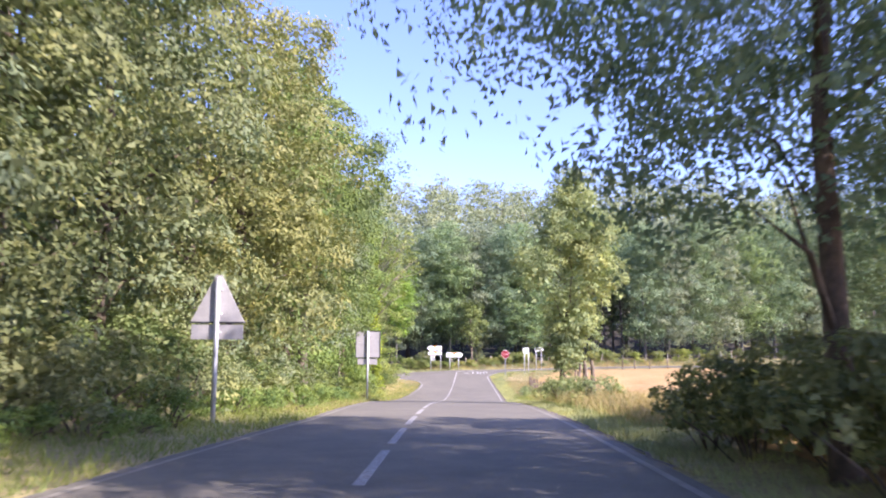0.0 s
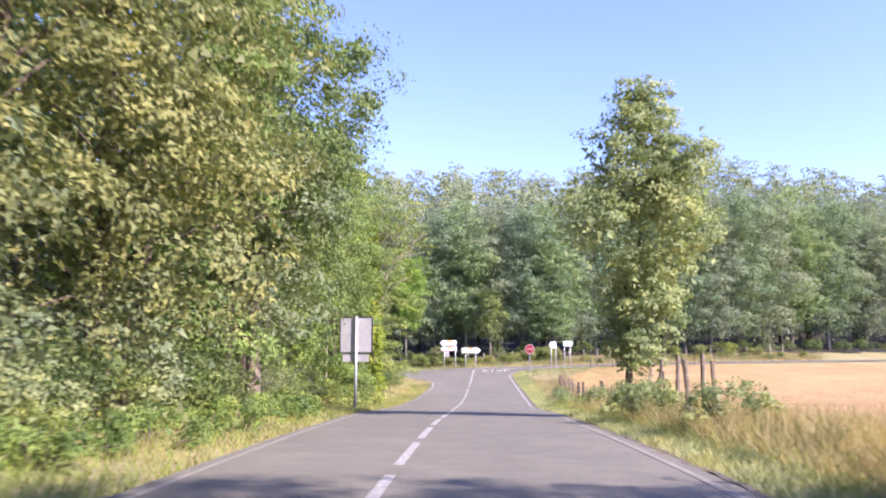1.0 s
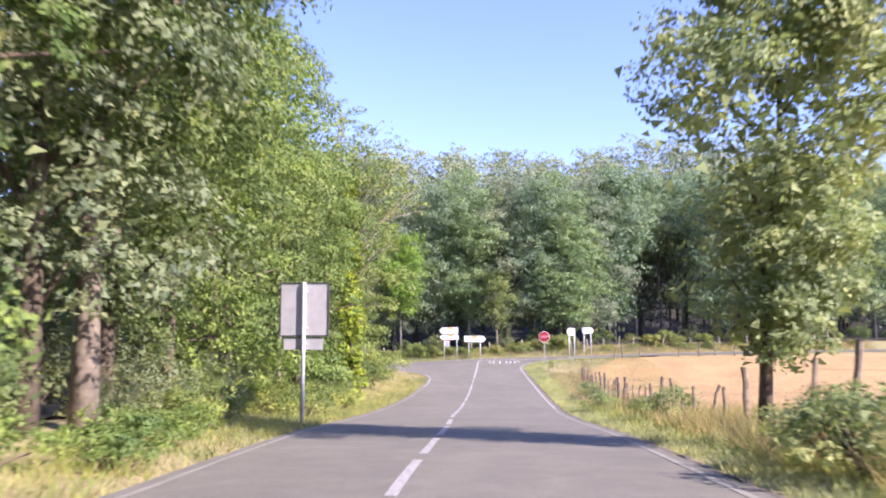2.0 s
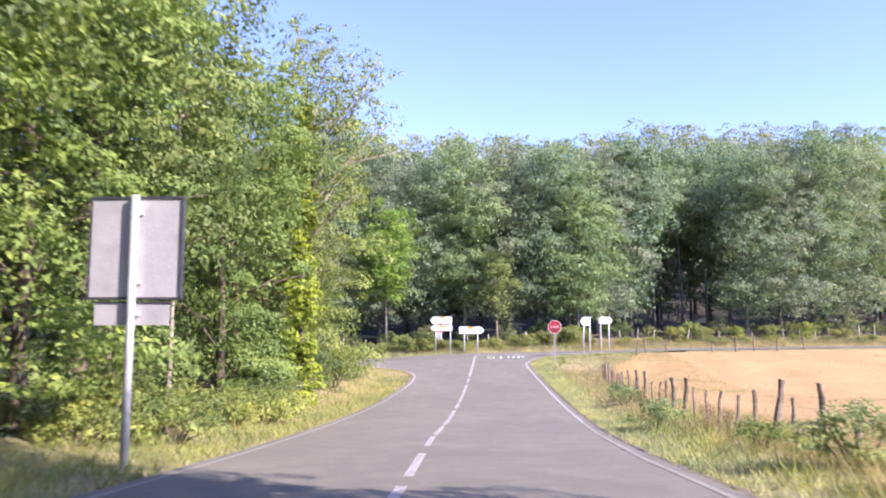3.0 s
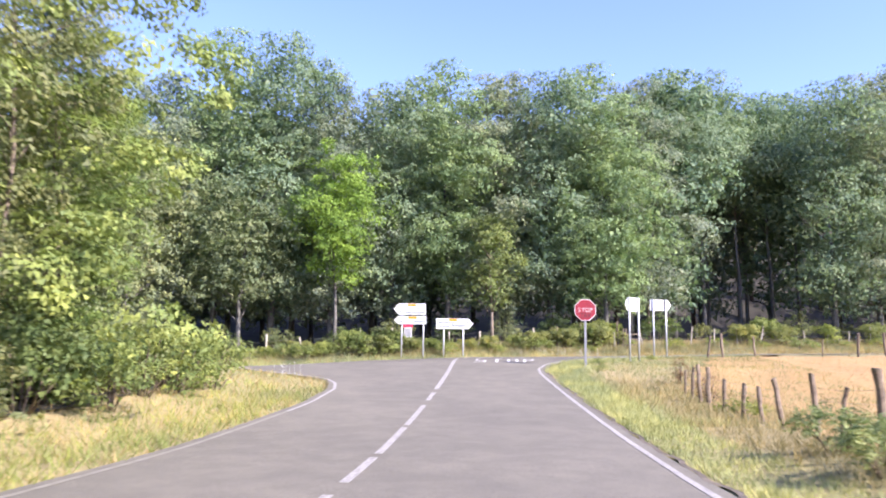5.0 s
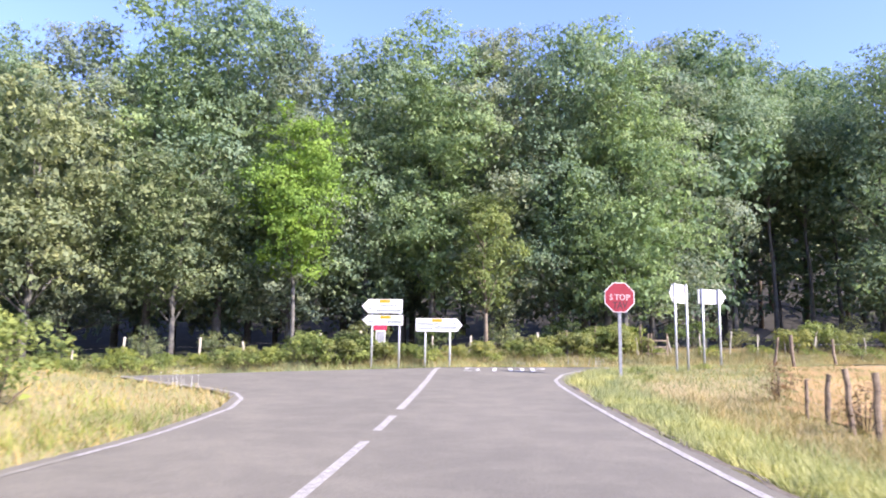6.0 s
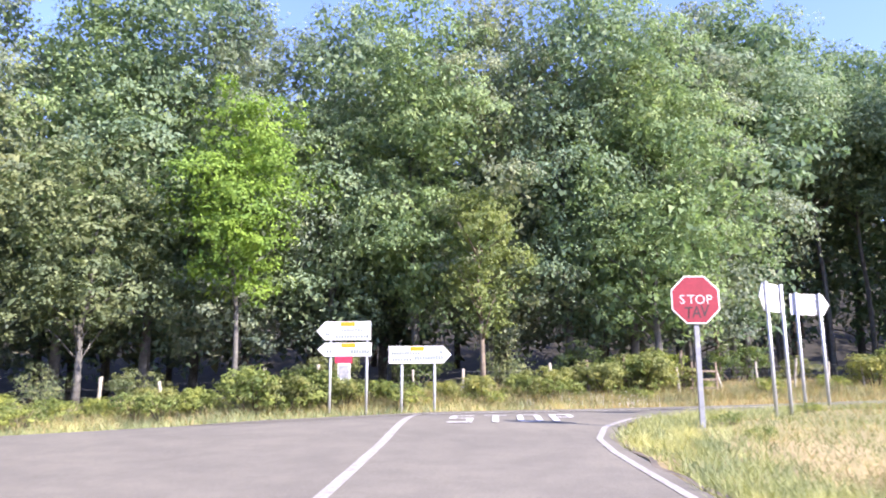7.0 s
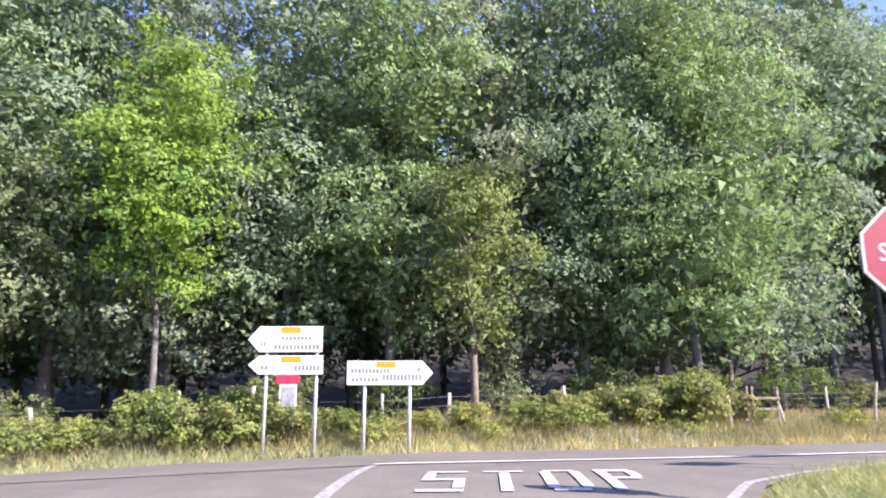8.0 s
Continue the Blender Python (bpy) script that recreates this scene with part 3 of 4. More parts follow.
rng = np.random.default_rng(11)
HEDGE_LABEL = "tall sunlit roadside tree with dense olive-green leaves"
hedge = [
    tree("hedgerow_tree", 1, 13.5, 3.1, 1.6, "round", M_HEDGE, HEDGE_LABEL, 84, 1.1, 22000, 0.125, 0.18, 18, bright=(0.92, -0.4), inner=1.7, subs=15, dome=0.3),
    tree("hedgerow_tree", 2, 15.0, 2.8, 2.2, "tall", M_PALE, "tall roadside tree with dusty pale green leaves", 84, 1.1, 22000, 0.125, 0.17, 18, bright=(0.92, -0.4), inner=1.7, subs=15, dome=0.3),
    tree("hedgerow_tree", 3, 12.5, 3.0, 1.2, "round", M_HEDGE, HEDGE_LABEL, 80, 1.1, 22000, 0.12, 0.16, 16, 6, bright=(0.92, -0.4), inner=1.7, subs=15, dome=0.3),
    tree("hedgerow_tree", 8, 13.0, 2.9, 0.9, "round", M_GREEN, "fresh green roadside tree with leaves down to the ground", 84, 1.0, 22000, 0.12, 0.15, 18, 4, bright=(0.92, -0.4), inner=1.7, subs=15, dome=0.3),
    tree("hedgerow_tree", 4, 14.5, 3.0, 2.2, "round", M_DEEPGREEN, "dark green roadside oak in the hedgerow", 80, 1.1, 22000, 0.125, 0.2, 18, bright=(0.92, -0.4), inner=1.7, subs=15, dome=0.3),
]
back_hedge = [
    tree("hedgerow_tree", 5, 14.5, 3.2, 1.6, "round", M_HEDGE, "tall olive-green tree at the back of the hedgerow", 60, 1.3, 5500, 0.3, 0.2, 8, bark=M_GREYBARK),
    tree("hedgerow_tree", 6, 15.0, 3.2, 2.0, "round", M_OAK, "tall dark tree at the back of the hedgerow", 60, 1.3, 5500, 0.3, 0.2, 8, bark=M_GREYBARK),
]
G1 = "trees of the hedgerow"
i = 0
for y in np.arange(-88, -46, 3.7):
    x = left_edge(y) - 4.0 + rng.uniform(-0.5, 0.5) - (1.3 if -71 < y < -61 else 0)
    plant(hedge[i % 3 if y < -58 else (3, 0, 3, 1)[i % 4]], x, y + rng.uniform(-0.6, 0.6), rng.uniform(-35, 35), rng.uniform(0.98, 1.18), G1)
    i += 1
for x, y, k, s in ((-11.2, -42.6, 4, 0.95), (-11.6, -38.6, 3, 0.95), (-11.9, -35.0, 3, 1.0), (-12.7, -31.6, 4, 1.0), (-12.0, -24.6, 3, 0.9), (-12.7, -21.4, 3, 0.9), (-12.6, -18.4, 2, 0.78), (-12.1, -15.0, 3, 0.55)):
    plant(hedge[k], x, y, rng.uniform(-35, 35), s, G1)
trunk_oak = tree("hedgerow_oak", 7, 13.4, 2.9, 4.4, "round", M_DEEPGREEN, "hedgerow oak with a bare lit trunk", 84, 1.05, 26000, 0.125, 0.2, 14, bright=(0.92, -0.4), inner=1.7, sway=0.08, bark=M_WARMBARK)
trunk_oak.matrix_world = stand(-9.5, -46.3, 0)
copy_thing(trunk_oak, stand(-13.8, -28.4, 25, 0.88))
for y in np.arange(-93, -20, 5.2):
    plant(back_hedge[int(rng.integers(0, 2))], left_edge(y) - 10.0 + rng.uniform(-1, 1), y, rng.uniform(0, 360), rng.uniform(0.95, 1.15), G1)
for y in np.arange(-92, -18, 9.0):
    plant(back_hedge[1], left_edge(y) - 16.5 + rng.uniform(-1, 1), y, rng.uniform(0, 360), 1.1, G1)
# end of the hedgerow, falling back from the junction
for x, y, k, s in ((-12.6, -13.6, 1, 0.62), (-14.6, -10.6, 3, 0.66), (-15.6, -15.6, 2, 0.8), (-17.6, -8.0, 1, 0.7), (-18.6, -12.6, 4, 0.8), (-21.0, -6.4, 3, 0.7), (-24.5, -9.5, 4, 0.85), (-26, -4.5, 2, 0.75), (-31, -6, 3, 0.8)):
    plant(hedge[k], x, y, rng.uniform(-35, 35), s, G1)

# ivy-clad tree, and the airy half-bare one behind it
ivy_tree = tree("ivy_clad_tree", 21, 13.0, 2.0, 8.0, "round", M_LIME, "roadside tree with ivy-wrapped trunk and thinning top", 56, 0.7, 5000, 0.12, 0.13, 16, sway=0.04, core=0.0)


def bare_limb(seed, start, end, thick, parent):
    """A pale forking limb with twigs; returns the places of its few leaves."""
    g = np.random.default_rng(seed)
    a, b = Vector(start), Vector(end)
    mid = a.lerp(b, 0.5) + Vector((0, 0, 0.25))
    tubes = [tube([a, a.lerp(mid, 0.5), mid, b], [thick, thick * 0.8, thick * 0.55, 0.008], 6)]
    ends = [b]
    for k in range(7):
        f = 0.35 + 0.6 * k / 7
        root = mid.lerp(b, (f - 0.5) * 2) if f > 0.5 else a.lerp(mid, f * 2)
        tip = root + Vector((g.uniform(0.1, 0.9), g.uniform(-0.7, 0.7), g.uniform(0.2, 0.9))) * (b - a).length * 0.3
        tubes.append(tube([root, root.lerp(tip, 0.5) + Vector((0, 0, 0.08)), tip], [thick * 0.32, thick * 0.2, 0.005], 5))
        ends.append(tip)
    v, f = joined(tubes, True)
    piece("limb", mesh_of("limb", v, f, M_PALEBARK, True), parent, "thin pale half-bare limb")
    return [(*e, g.uniform(0.25, 0.5)) for e in ends]


sprays = []
for k, (z0, ex, ey, ez) in enumerate(((5.6, 2.2, -0.8, 7.4), (6.8, 3.1, 0.2, 10.2), (7.2, 2.6, -0.9, 11.4), (7.8, 3.4, 0.6, 9.2), (8.2, 1.8, 0.4, 12.4), (6.2, 1.9, 1.0, 9.0), (8.6, 2.9, -0.4, 12.0), (7.5, 0.9, -1.0, 12.6))):
    sprays += bare_limb(300 + k, (0.05, 0, z0), (ex, ey, ez), 0.062, ivy_tree)
v, q = puff_leaves(np.random.default_rng(310), sprays, 3200, 5, 0.1, 0.075, None, 0.0)
tagged(piece("thin_foliage", faces_mesh("thin_foliage", v, q, M_LIME), ivy_tree, "sparse light green leaves"), kind="stuff")
r2 = np.random.default_rng(5)
ivy_puffs = [(0.3 * math.cos(a), 0.3 * math.sin(a), z, 0.33 * (1.15 - 0.035 * z) * r2.uniform(0.8, 1.5)) for z, a in zip(np.arange(0.1, 10.8, 0.13), r2.uniform(0, 6.28, 90))]
v, q = puff_leaves(r2, ivy_puffs, 18000, 7, 0.1, 0.085)
piece("ivy", faces_mesh("ivy", v, q, M_IVY), ivy_tree, "yellow-green climbing ivy")
ivy_tree.matrix_world = stand(-10.25, -21.5)
airy = tree("half_bare_tree", 22, 16.0, 2.5, 1.4, "column", M_LIME, "airy light green roadside tree with thin pale branches", 100, 0.7, 25000, 0.115, 0.045, 26, 3, core=0.0, bark=M_WARMBARK)
airy.matrix_world = stand(-11.5, -17.3, 40)
sapling = tree("pale_stemmed_tree", 23, 11.0, 1.5, 6.0, "round", M_LIME, "slim tree with a bare pale stem in the hedgerow", 40, 0.7, 7000, 0.125, 0.055, 9, 3, sway=0.05, core=0.0, bark=M_PALEBARK)
sapling.matrix_world = stand(-11.05, -30.4, 0)

# lone tree in the verge beside the fence
lone = tree("verge_tree", 31, 10.2, 1.75, 1.5, "verge", M_DUSTY, "slender pale green tree standing alone in the verge", 100, 0.72, 40000, 0.1, 0.1, 16, 0, bright=(0.5, -0.8), core=0.08, heart=8, subs=13, dome=0.32)
lone.matrix_world = stand(1.65, -45.5, 0) @ Matrix.Shear("XY", 4, (0.12, 0.0))
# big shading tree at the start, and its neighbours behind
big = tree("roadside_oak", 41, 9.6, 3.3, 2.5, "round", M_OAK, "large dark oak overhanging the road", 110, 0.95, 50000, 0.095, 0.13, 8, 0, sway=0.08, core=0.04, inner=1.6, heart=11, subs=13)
plant(big, 2.15, -71.6, 0, 1.0, "oaks over the road")
plant(big, 4.9, -82.5, 130, 0.75, "oaks over the road")
plant(big, 6.5, -66.2, 60, 0.62, "oaks over the road")
# added beyond the view's right edge to cast shade over oak and brambles
plant(big, 6.3, -74.6, 250, 1.1, "oaks over the road")
plant(hedge[4], 8.6, -77.2, 160, 0.85, "oaks over the road")
plant(hedge[4], 10.4, -71.0, 160, 0.85, "oaks over the road")

# wood beyond the main road
OAK_LABEL = "tall dark green oak at the edge of the wood"
wood = [
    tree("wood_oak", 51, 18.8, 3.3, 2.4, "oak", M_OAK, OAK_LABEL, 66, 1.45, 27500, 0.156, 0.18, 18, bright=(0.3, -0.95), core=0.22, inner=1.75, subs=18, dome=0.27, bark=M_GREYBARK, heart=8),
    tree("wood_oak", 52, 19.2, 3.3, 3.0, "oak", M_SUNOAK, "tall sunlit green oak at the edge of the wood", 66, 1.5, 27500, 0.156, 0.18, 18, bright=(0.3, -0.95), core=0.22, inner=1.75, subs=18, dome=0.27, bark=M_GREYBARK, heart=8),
    tree("wood_oak", 53, 18.4, 3.3, 1.8, "oak", M_FAR, "tall haze-greyed oak at the edge of the wood", 66, 1.4, 27500, 0.156, 0.18, 18, 6, bright=(0.3, -0.95), core=0.22, inner=1.75, subs=18, dome=0.27, bark=M_GREYBARK, heart=8),
]
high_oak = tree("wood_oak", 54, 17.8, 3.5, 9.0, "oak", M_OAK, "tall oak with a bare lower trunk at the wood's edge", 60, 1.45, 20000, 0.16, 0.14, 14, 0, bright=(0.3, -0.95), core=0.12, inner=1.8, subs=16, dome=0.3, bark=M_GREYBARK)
deep = [
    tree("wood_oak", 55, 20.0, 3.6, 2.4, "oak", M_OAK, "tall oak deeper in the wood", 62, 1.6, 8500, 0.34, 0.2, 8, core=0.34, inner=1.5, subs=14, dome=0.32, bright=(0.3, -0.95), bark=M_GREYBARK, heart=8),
    tree("wood_oak", 56, 19.6, 3.6, 2.4, "oak", M_FAR, "tall haze-greyed oak deeper in the wood", 62, 1.6, 8500, 0.34, 0.2, 8, core=0.34, inner=1.5, subs=14, dome=0.32, bright=(0.3, -0.95), bark=M_GREYBARK, heart=8),
]
G2 = "oaks of the wood"
ROW = ((-10.3, 19.2, 0, 0.92), (-6.7, 19.0, 1, 0.92), (-3.6, 19.6, 2, 0.95), (-0.3, 19.2, 0, 0.94), (2.4, 19.6, 1, 0.9), (5.0, 21.2, 2, 0.94),
       (-14.2, 18.8, 2, 0.95), (-17.8, 18.0, 0, 1.1), (-21.4, 17.6, 1, 1.05), (-25.2, 16.4, 2, 0.96), (-29, 15.2, 0, 0.93))
for x, y, k, s in ROW:
    plant(wood[k], x, y, rng.uniform(-35, 35), s, G2)
for x, y, s in ((8.4, 24.2, 1.0), (11.0, 26.8, 1.05), (14.0, 28.4, 1.0), (16.6, 29.4, 1.0), (9.6, 30.5, 1.05), (12.8, 32.6, 1.0), (16, 33.5, 1.0), (19.6, 32.4, 1.05)):
    plant(high_oak, x, y, rng.uniform(-35, 35), s, G2)
for y0, tall in ((25.5, 0.95), (32.5, 0.9)):
    for x in np.arange(-48, 9, 5.0):
        plant(deep[int(rng.integers(0, 2))], x + rng.uniform(-1.2, 1.2), y0 + rng.uniform(-1.5, 1.5) - 0.05 * max(0, -x - 20), rng.uniform(-40, 40), tall * rng.uniform(0.97, 1.05), G2)
for x, y, k in ((-33, 14.4, 1), (-37.5, 13, 0), (-42, 12, 0), (-47, 11, 1)):
    plant(deep[k], x, y, rng.uniform(-40, 40), 0.92, G2)
# taller trees on the far side of the field
for x, y, k, s in ((18.6, 23.4, 0, 0.95), (21.8, 24.2, 2, 1.0), (25.4, 26.0, 0, 1.08), (29, 28.0, 2, 1.1), (33.5, 31.5, 1, 1.06), (38.5, 33, 0, 1.08), (44, 35, 2, 1.08)):
    plant(wood[k], x, y, rng.uniform(-35, 35), s, G2)
for x, y, k, s in ((50, 37, 0, 1.0), (57, 39, 1, 1.0), (64, 42, 0, 1.0), (72, 45, 1, 1.0), (24, 36, 1, 1.0), (31, 38, 0, 1.0), (38, 41, 1, 1.0), (46, 43, 0, 1.0), (18, 34, 0, 1.0), (13, 36, 1, 1.0)):
    plant(deep[k], x, y, rng.uniform(-40, 40), s, G2)

small_oak = tree("young_oak", 61, 7.6, 1.05, 2.0, "round", M_OLIVE, "young browning oak with bare hanging twigs beside the fence", 46, 0.55, 9000, 0.11, 0.1, 14, 6, bark=M_WARMBARK, heart=5)
small_oak.matrix_world = stand(-3.85, 15.6, 10)
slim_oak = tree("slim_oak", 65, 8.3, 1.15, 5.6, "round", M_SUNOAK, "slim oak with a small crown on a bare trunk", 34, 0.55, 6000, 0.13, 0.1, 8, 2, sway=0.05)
slim_oak.matrix_world = stand(6.0, 20.6, 10)
olive_oak = tree("field_oak", 62, 10.4, 2.7, 2.6, "round", M_PALE, "rounded olive-green oak behind the fence", 75, 0.95, 20000, 0.145, 0.13, 18, bark=M_GREYBARK, subs=13, dome=0.33, heart=5)
plant(olive_oak, -18.6, 14.4, 80, 1.0)
plant(olive_oak, -24.6, 12.4, 200, 1.3)
plant(olive_oak, -29.5, 11.6, 20, 1.15)
ash = tree("ash_tree", 63, 12.2, 2.15, 3.6, "round", M_ASH, "bright green ash tree in front of the dark wood", 48, 1.0, 18000, 0.13, 0.1, 18, bark=M_GREYBARK, subs=14, dome=0.33, heart=7, bright=(0.3, -0.95))
ash.matrix_world = stand(-13.1, 15.4, 0)
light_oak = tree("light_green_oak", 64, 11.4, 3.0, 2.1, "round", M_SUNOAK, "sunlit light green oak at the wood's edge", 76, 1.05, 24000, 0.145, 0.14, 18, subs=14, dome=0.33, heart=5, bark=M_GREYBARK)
light_oak.matrix_world = stand(3.0, 17.8, 30)

# wooded hill behind: too many to count
rf = np.random.default_rng(77)
vs, qs, k = [], [], 0
tv = []
for row in range(9):
    y0 = 44 + row * 12.5
    for x in np.arange(-75, 120, 7.0):
        cx, cy = x + rf.uniform(-2.5, 2.5), y0 + rf.uniform(-3, 3) + (10 if 18 < x < 62 and row == 0 else 0)
        h, w = rf.uniform(14, 19), rf.uniform(3.2, 4.4)
        puffs = crown_puffs(rf, h, w, 4.0, 18, 2.0, FORMS["round"])
        z0 = float(land(cx, cy))
        puffs = [(p[0] + cx, p[1] + cy, p[2] + z0, p[3]) for p in puffs]
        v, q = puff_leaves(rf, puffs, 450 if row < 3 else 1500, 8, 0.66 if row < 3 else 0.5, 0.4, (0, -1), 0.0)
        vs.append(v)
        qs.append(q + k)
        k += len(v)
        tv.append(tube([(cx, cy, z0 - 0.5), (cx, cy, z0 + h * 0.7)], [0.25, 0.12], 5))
far_wood = tagged(new("far_wood", faces_mesh("far_wood", np.concatenate(vs), np.concatenate(qs), M_HILL)), "haze-paled wooded hillside behind the junction", "woodland", kind="stuff")
v, f = joined(tv)
piece("far_trunks", mesh_of("far_trunks", v, f, M_BARK, True), far_wood)

# undergrowth
SHRUB_LABEL = "leafy roadside undergrowth in green and yellow"
bushes = [
    shrub("roadside_shrub", 71, 1.9, 1.15, M_SHRUB, SHRUB_LABEL),
    shrub("roadside_shrub", 72, 1.5, 1.2, M_HEDGE, "dense olive-green bramble at the foot of the hedgerow"),
    shrub("roadside_shrub", 73, 2.4, 1.1, M_PALE, "pale dusty shrub at the foot of the hedgerow"),
]
G3 = "undergrowth along the hedgerow"
for y in np.arange(-84, -19, 1.55):
    if -48.5 < y < -44 or -33.5 < y < -25.5:
        continue
    plant(bushes[int(rng.integers(0, 3))], left_edge(y) - rng.uniform(2.7, 3.6), y + rng.uniform(-0.5, 0.5), rng.uniform(0, 360), rng.uniform(0.75, 1.2) * (1.0 if y < -44 else 0.62), G3)
for y in np.arange(-84, -17, 3.6):
    plant(bushes[int(rng.integers(0, 3))], left_edge(y) - rng.uniform(4.6, 6.2), y, rng.uniform(0, 360), rng.uniform(1.1, 1.7), G3)
for x, y, s in ((-11.2, -16.9, 1.1), (-11.9, -15.2, 1.3), (-12.4, -13.0, 1.2), (-13.4, -11.4, 1.3), (-14.4, -9.2, 1.3), (-15.4, -7.4, 1.2), (-16.8, -6.0, 1.2), (-18.4, -5.0, 1.1), (-20.4, -4.6, 1.2), (-22.6, -3.6, 1.3), (-25, -3.0, 1.3), (-11.0, -19.4, 1.0), (-13.6, -14.4, 1.7), (-15.4, -11.2, 1.7), (-17.4, -8.4, 1.6)):
    plant(bushes[int(rng.integers(0, 3))], x, y, rng.uniform(0, 360), s, G3)
for x, y, s in ((-10.7, -11.0, 0.9), (-11.5, -12.4, 0.95), (-11.5, -14.4, 1.0)):
    plant(bushes[0], x - 0.6, y, rng.uniform(0, 360), s, G3)
G4 = "bushes along the wood's fence"
fence_bush = [
    shrub("fence_bush", 78, 1.5, 0.8, M_BUSH, "sunlit yellow-green bush growing through the fence", 0.07, 3600, "", 13),
    shrub("fence_bush", 79, 1.3, 0.85, M_VERGE, "sunlit green bush growing through the fence", 0.07, 3600, "", 13),
]
for x, d, k, s in ((-13.9, 8.6, 0, 0.75), (-12.6, 8.3, 1, 0.7), (-10.9, 8.2, 1, 1.15), (-10.1, 8.0, 0, 1.05), (-9.5, 8.4, 1, 1.1), (-8.2, 8.1, 0, 0.8), (-7.2, 8.6, 1, 0.6),
                   (-5.2, 8.3, 0, 0.62), (-3.9, 8.4, 0, 0.75), (-2.4, 8.6, 1, 0.7), (-1.0, 9.2, 0, 0.75), (0.2, 9.1, 0, 1.0), (1.0, 9.3, 1, 0.95), (1.8, 9.1, 0, 1.25), (2.5, 9.2, 1, 1.2), (3.1, 9.0, 0, 0.8),
                   (-1.7, 8.6, 0, 0.85), (0.6, 8.7, 0, 1.05), (1.4, 8.8, 1, 1.1), (2.2, 8.8, 0, 1.0), (2.9, 9.4, 1, 1.1),
                   (11.2, 9.0, 0, 1.15), (12.3, 9.3, 1, 1.3), (13.6, 9.2, 0, 1.0), (16.4, 9.4, 1, 1.0), (19.5, 9.3, 0, 1.1), (23, 9.6, 1, 1.2)):
    plant(fence_bush[k], x, float(near_edge(x)) + d, rng.uniform(0, 360), s, G4)
for x in list(np.arange(-33, -14, 1.6)) + [26, 29, 32]:
    plant(fence_bush[int(rng.integers(0, 2))], x, float(near_edge(x)) + 8.7 + rng.uniform(-0.5, 0.7), rng.uniform(0, 360), rng.uniform(0.45, 0.95), G4)
for x in np.arange(-32, 46, 3.2):
    plant(bushes[int(rng.integers(0, 3))], x, float(near_edge(x)) + 12 + rng.uniform(-0.5, 1.5), rng.uniform(0, 360), rng.uniform(0.6, 1.1), G4)
dark_bush = shrub("verge_bramble", 75, 1.35, 1.3, M_HEDGE, "shaded bramble bush on the verge under the oak")
for x, y, s in ((1.8, -68.3, 0.75), (2.4, -67.6, 0.85), (2.0, -69.5, 0.9), (2.5, -71.0, 1.0), (2.9, -69.0, 1.05), (4.4, -67.8, 1.0), (4.2, -70.8, 1.2), (2.3, -72.8, 1.0), (6.2, -69.0, 1.2), (3.4, -72.6, 1.2)):
    plant(dark_bush, x, y, rng.uniform(0, 360), s, "brambles under the oak")
weed = shrub("verge_weed", 76, 0.8, 0.75, M_VERGE, "low green weeds growing in the dry verge", 0.055, 1700)
low_weed = shrub("verge_weed", 82, 0.8, 0.75, M_GREEN, "low fresh green weeds at the hedge foot", 0.055, 1700)
tall_weed = shrub("tall_herb", 77, 1.5, 0.7, M_VERGE, "tall yellow-green herbs at the foot of the hedgerow", 0.06, 2200)
verge_bush = shrub("verge_bush", 80, 0.95, 0.8, M_DUSTY, "dusty olive bush in the dry roadside verge", 0.05, 3200, "", 18)
dock = shrub("dried_dock", 81, 0.95, 0.42, M_DOCK, "reddish-brown dried dock plant in the verge", 0.035, 1500, "", 16)
for x, y, s in ((1.2, -50.4, 1.15), (1.5, -49.0, 1.0), (0.75, -29.4, 0.85), (1.3, -20.4, 0.75), (1.5, -18.6, 0.7), (1.6, -38.4, 0.9), (1.9, -55.0, 1.0)):
    plant(verge_bush, x, y, rng.uniform(0, 360), s, "bushes in the verge")
for x, y, s in ((1.35, -31.8, 0.65), (1.65, -32.3, 0.55), (1.5, -22.6, 0.7), (1.9, -24.5, 0.8), (1.8, -47.6, 0.9), (2.5, -4.4, 0.9), (2.3, -8.6, 0.8)):
    plant(dock, x, y, rng.uniform(0, 360), s, "dried docks in the verge")
for x, y, s in ((1.3, -26.6, 0.6), (1.4, -35.4, 0.7), (2.2, -12.0, 0.6), (0.5, 0.3, 0.32), (0.4, -1.6, 0.28), (3.0, 3.4, 0.3)):
    plant(weed, x, y, rng.uniform(0, 360), s, "weeds in the verge")

for x, y, s in ((-10.3, -10.6, 1.1), (-10.8, -11.8, 1.25), (-10.9, -13.2, 1.3), (-10.6, -15.0, 1.1), (-11.6, -9.8, 1.1)):
    plant(tall_weed, x, y, rng.uniform(0, 360), s, "tall herbs at the hedge foot")
for y in np.arange(-82, -24, 1.15):
    if abs(y + 64.1) < 1.2 or abs(y + 38.65) < 1.0:
        continue
    near = 1.0 if y < -46 else 1.7
    plant(low_weed if y < -44 else weed, left_edge(y) - rng.uniform(near, 2.7), y + rng.uniform(-0.4, 0.4), rng.uniform(0, 360), rng.uniform(0.7, 1.35), "weeds in the verge")
for y in np.arange(-60, -22, 1.9):
    if abs(y + 38.65) > 1.6 and not -49 < y < -44:
        plant(tall_weed, left_edge(y) - rng.uniform(2.0, 3.0), y + rng.uniform(-0.5, 0.5), rng.uniform(0, 360), rng.uniform(0.45, 0.85), "tall herbs at the hedge foot")

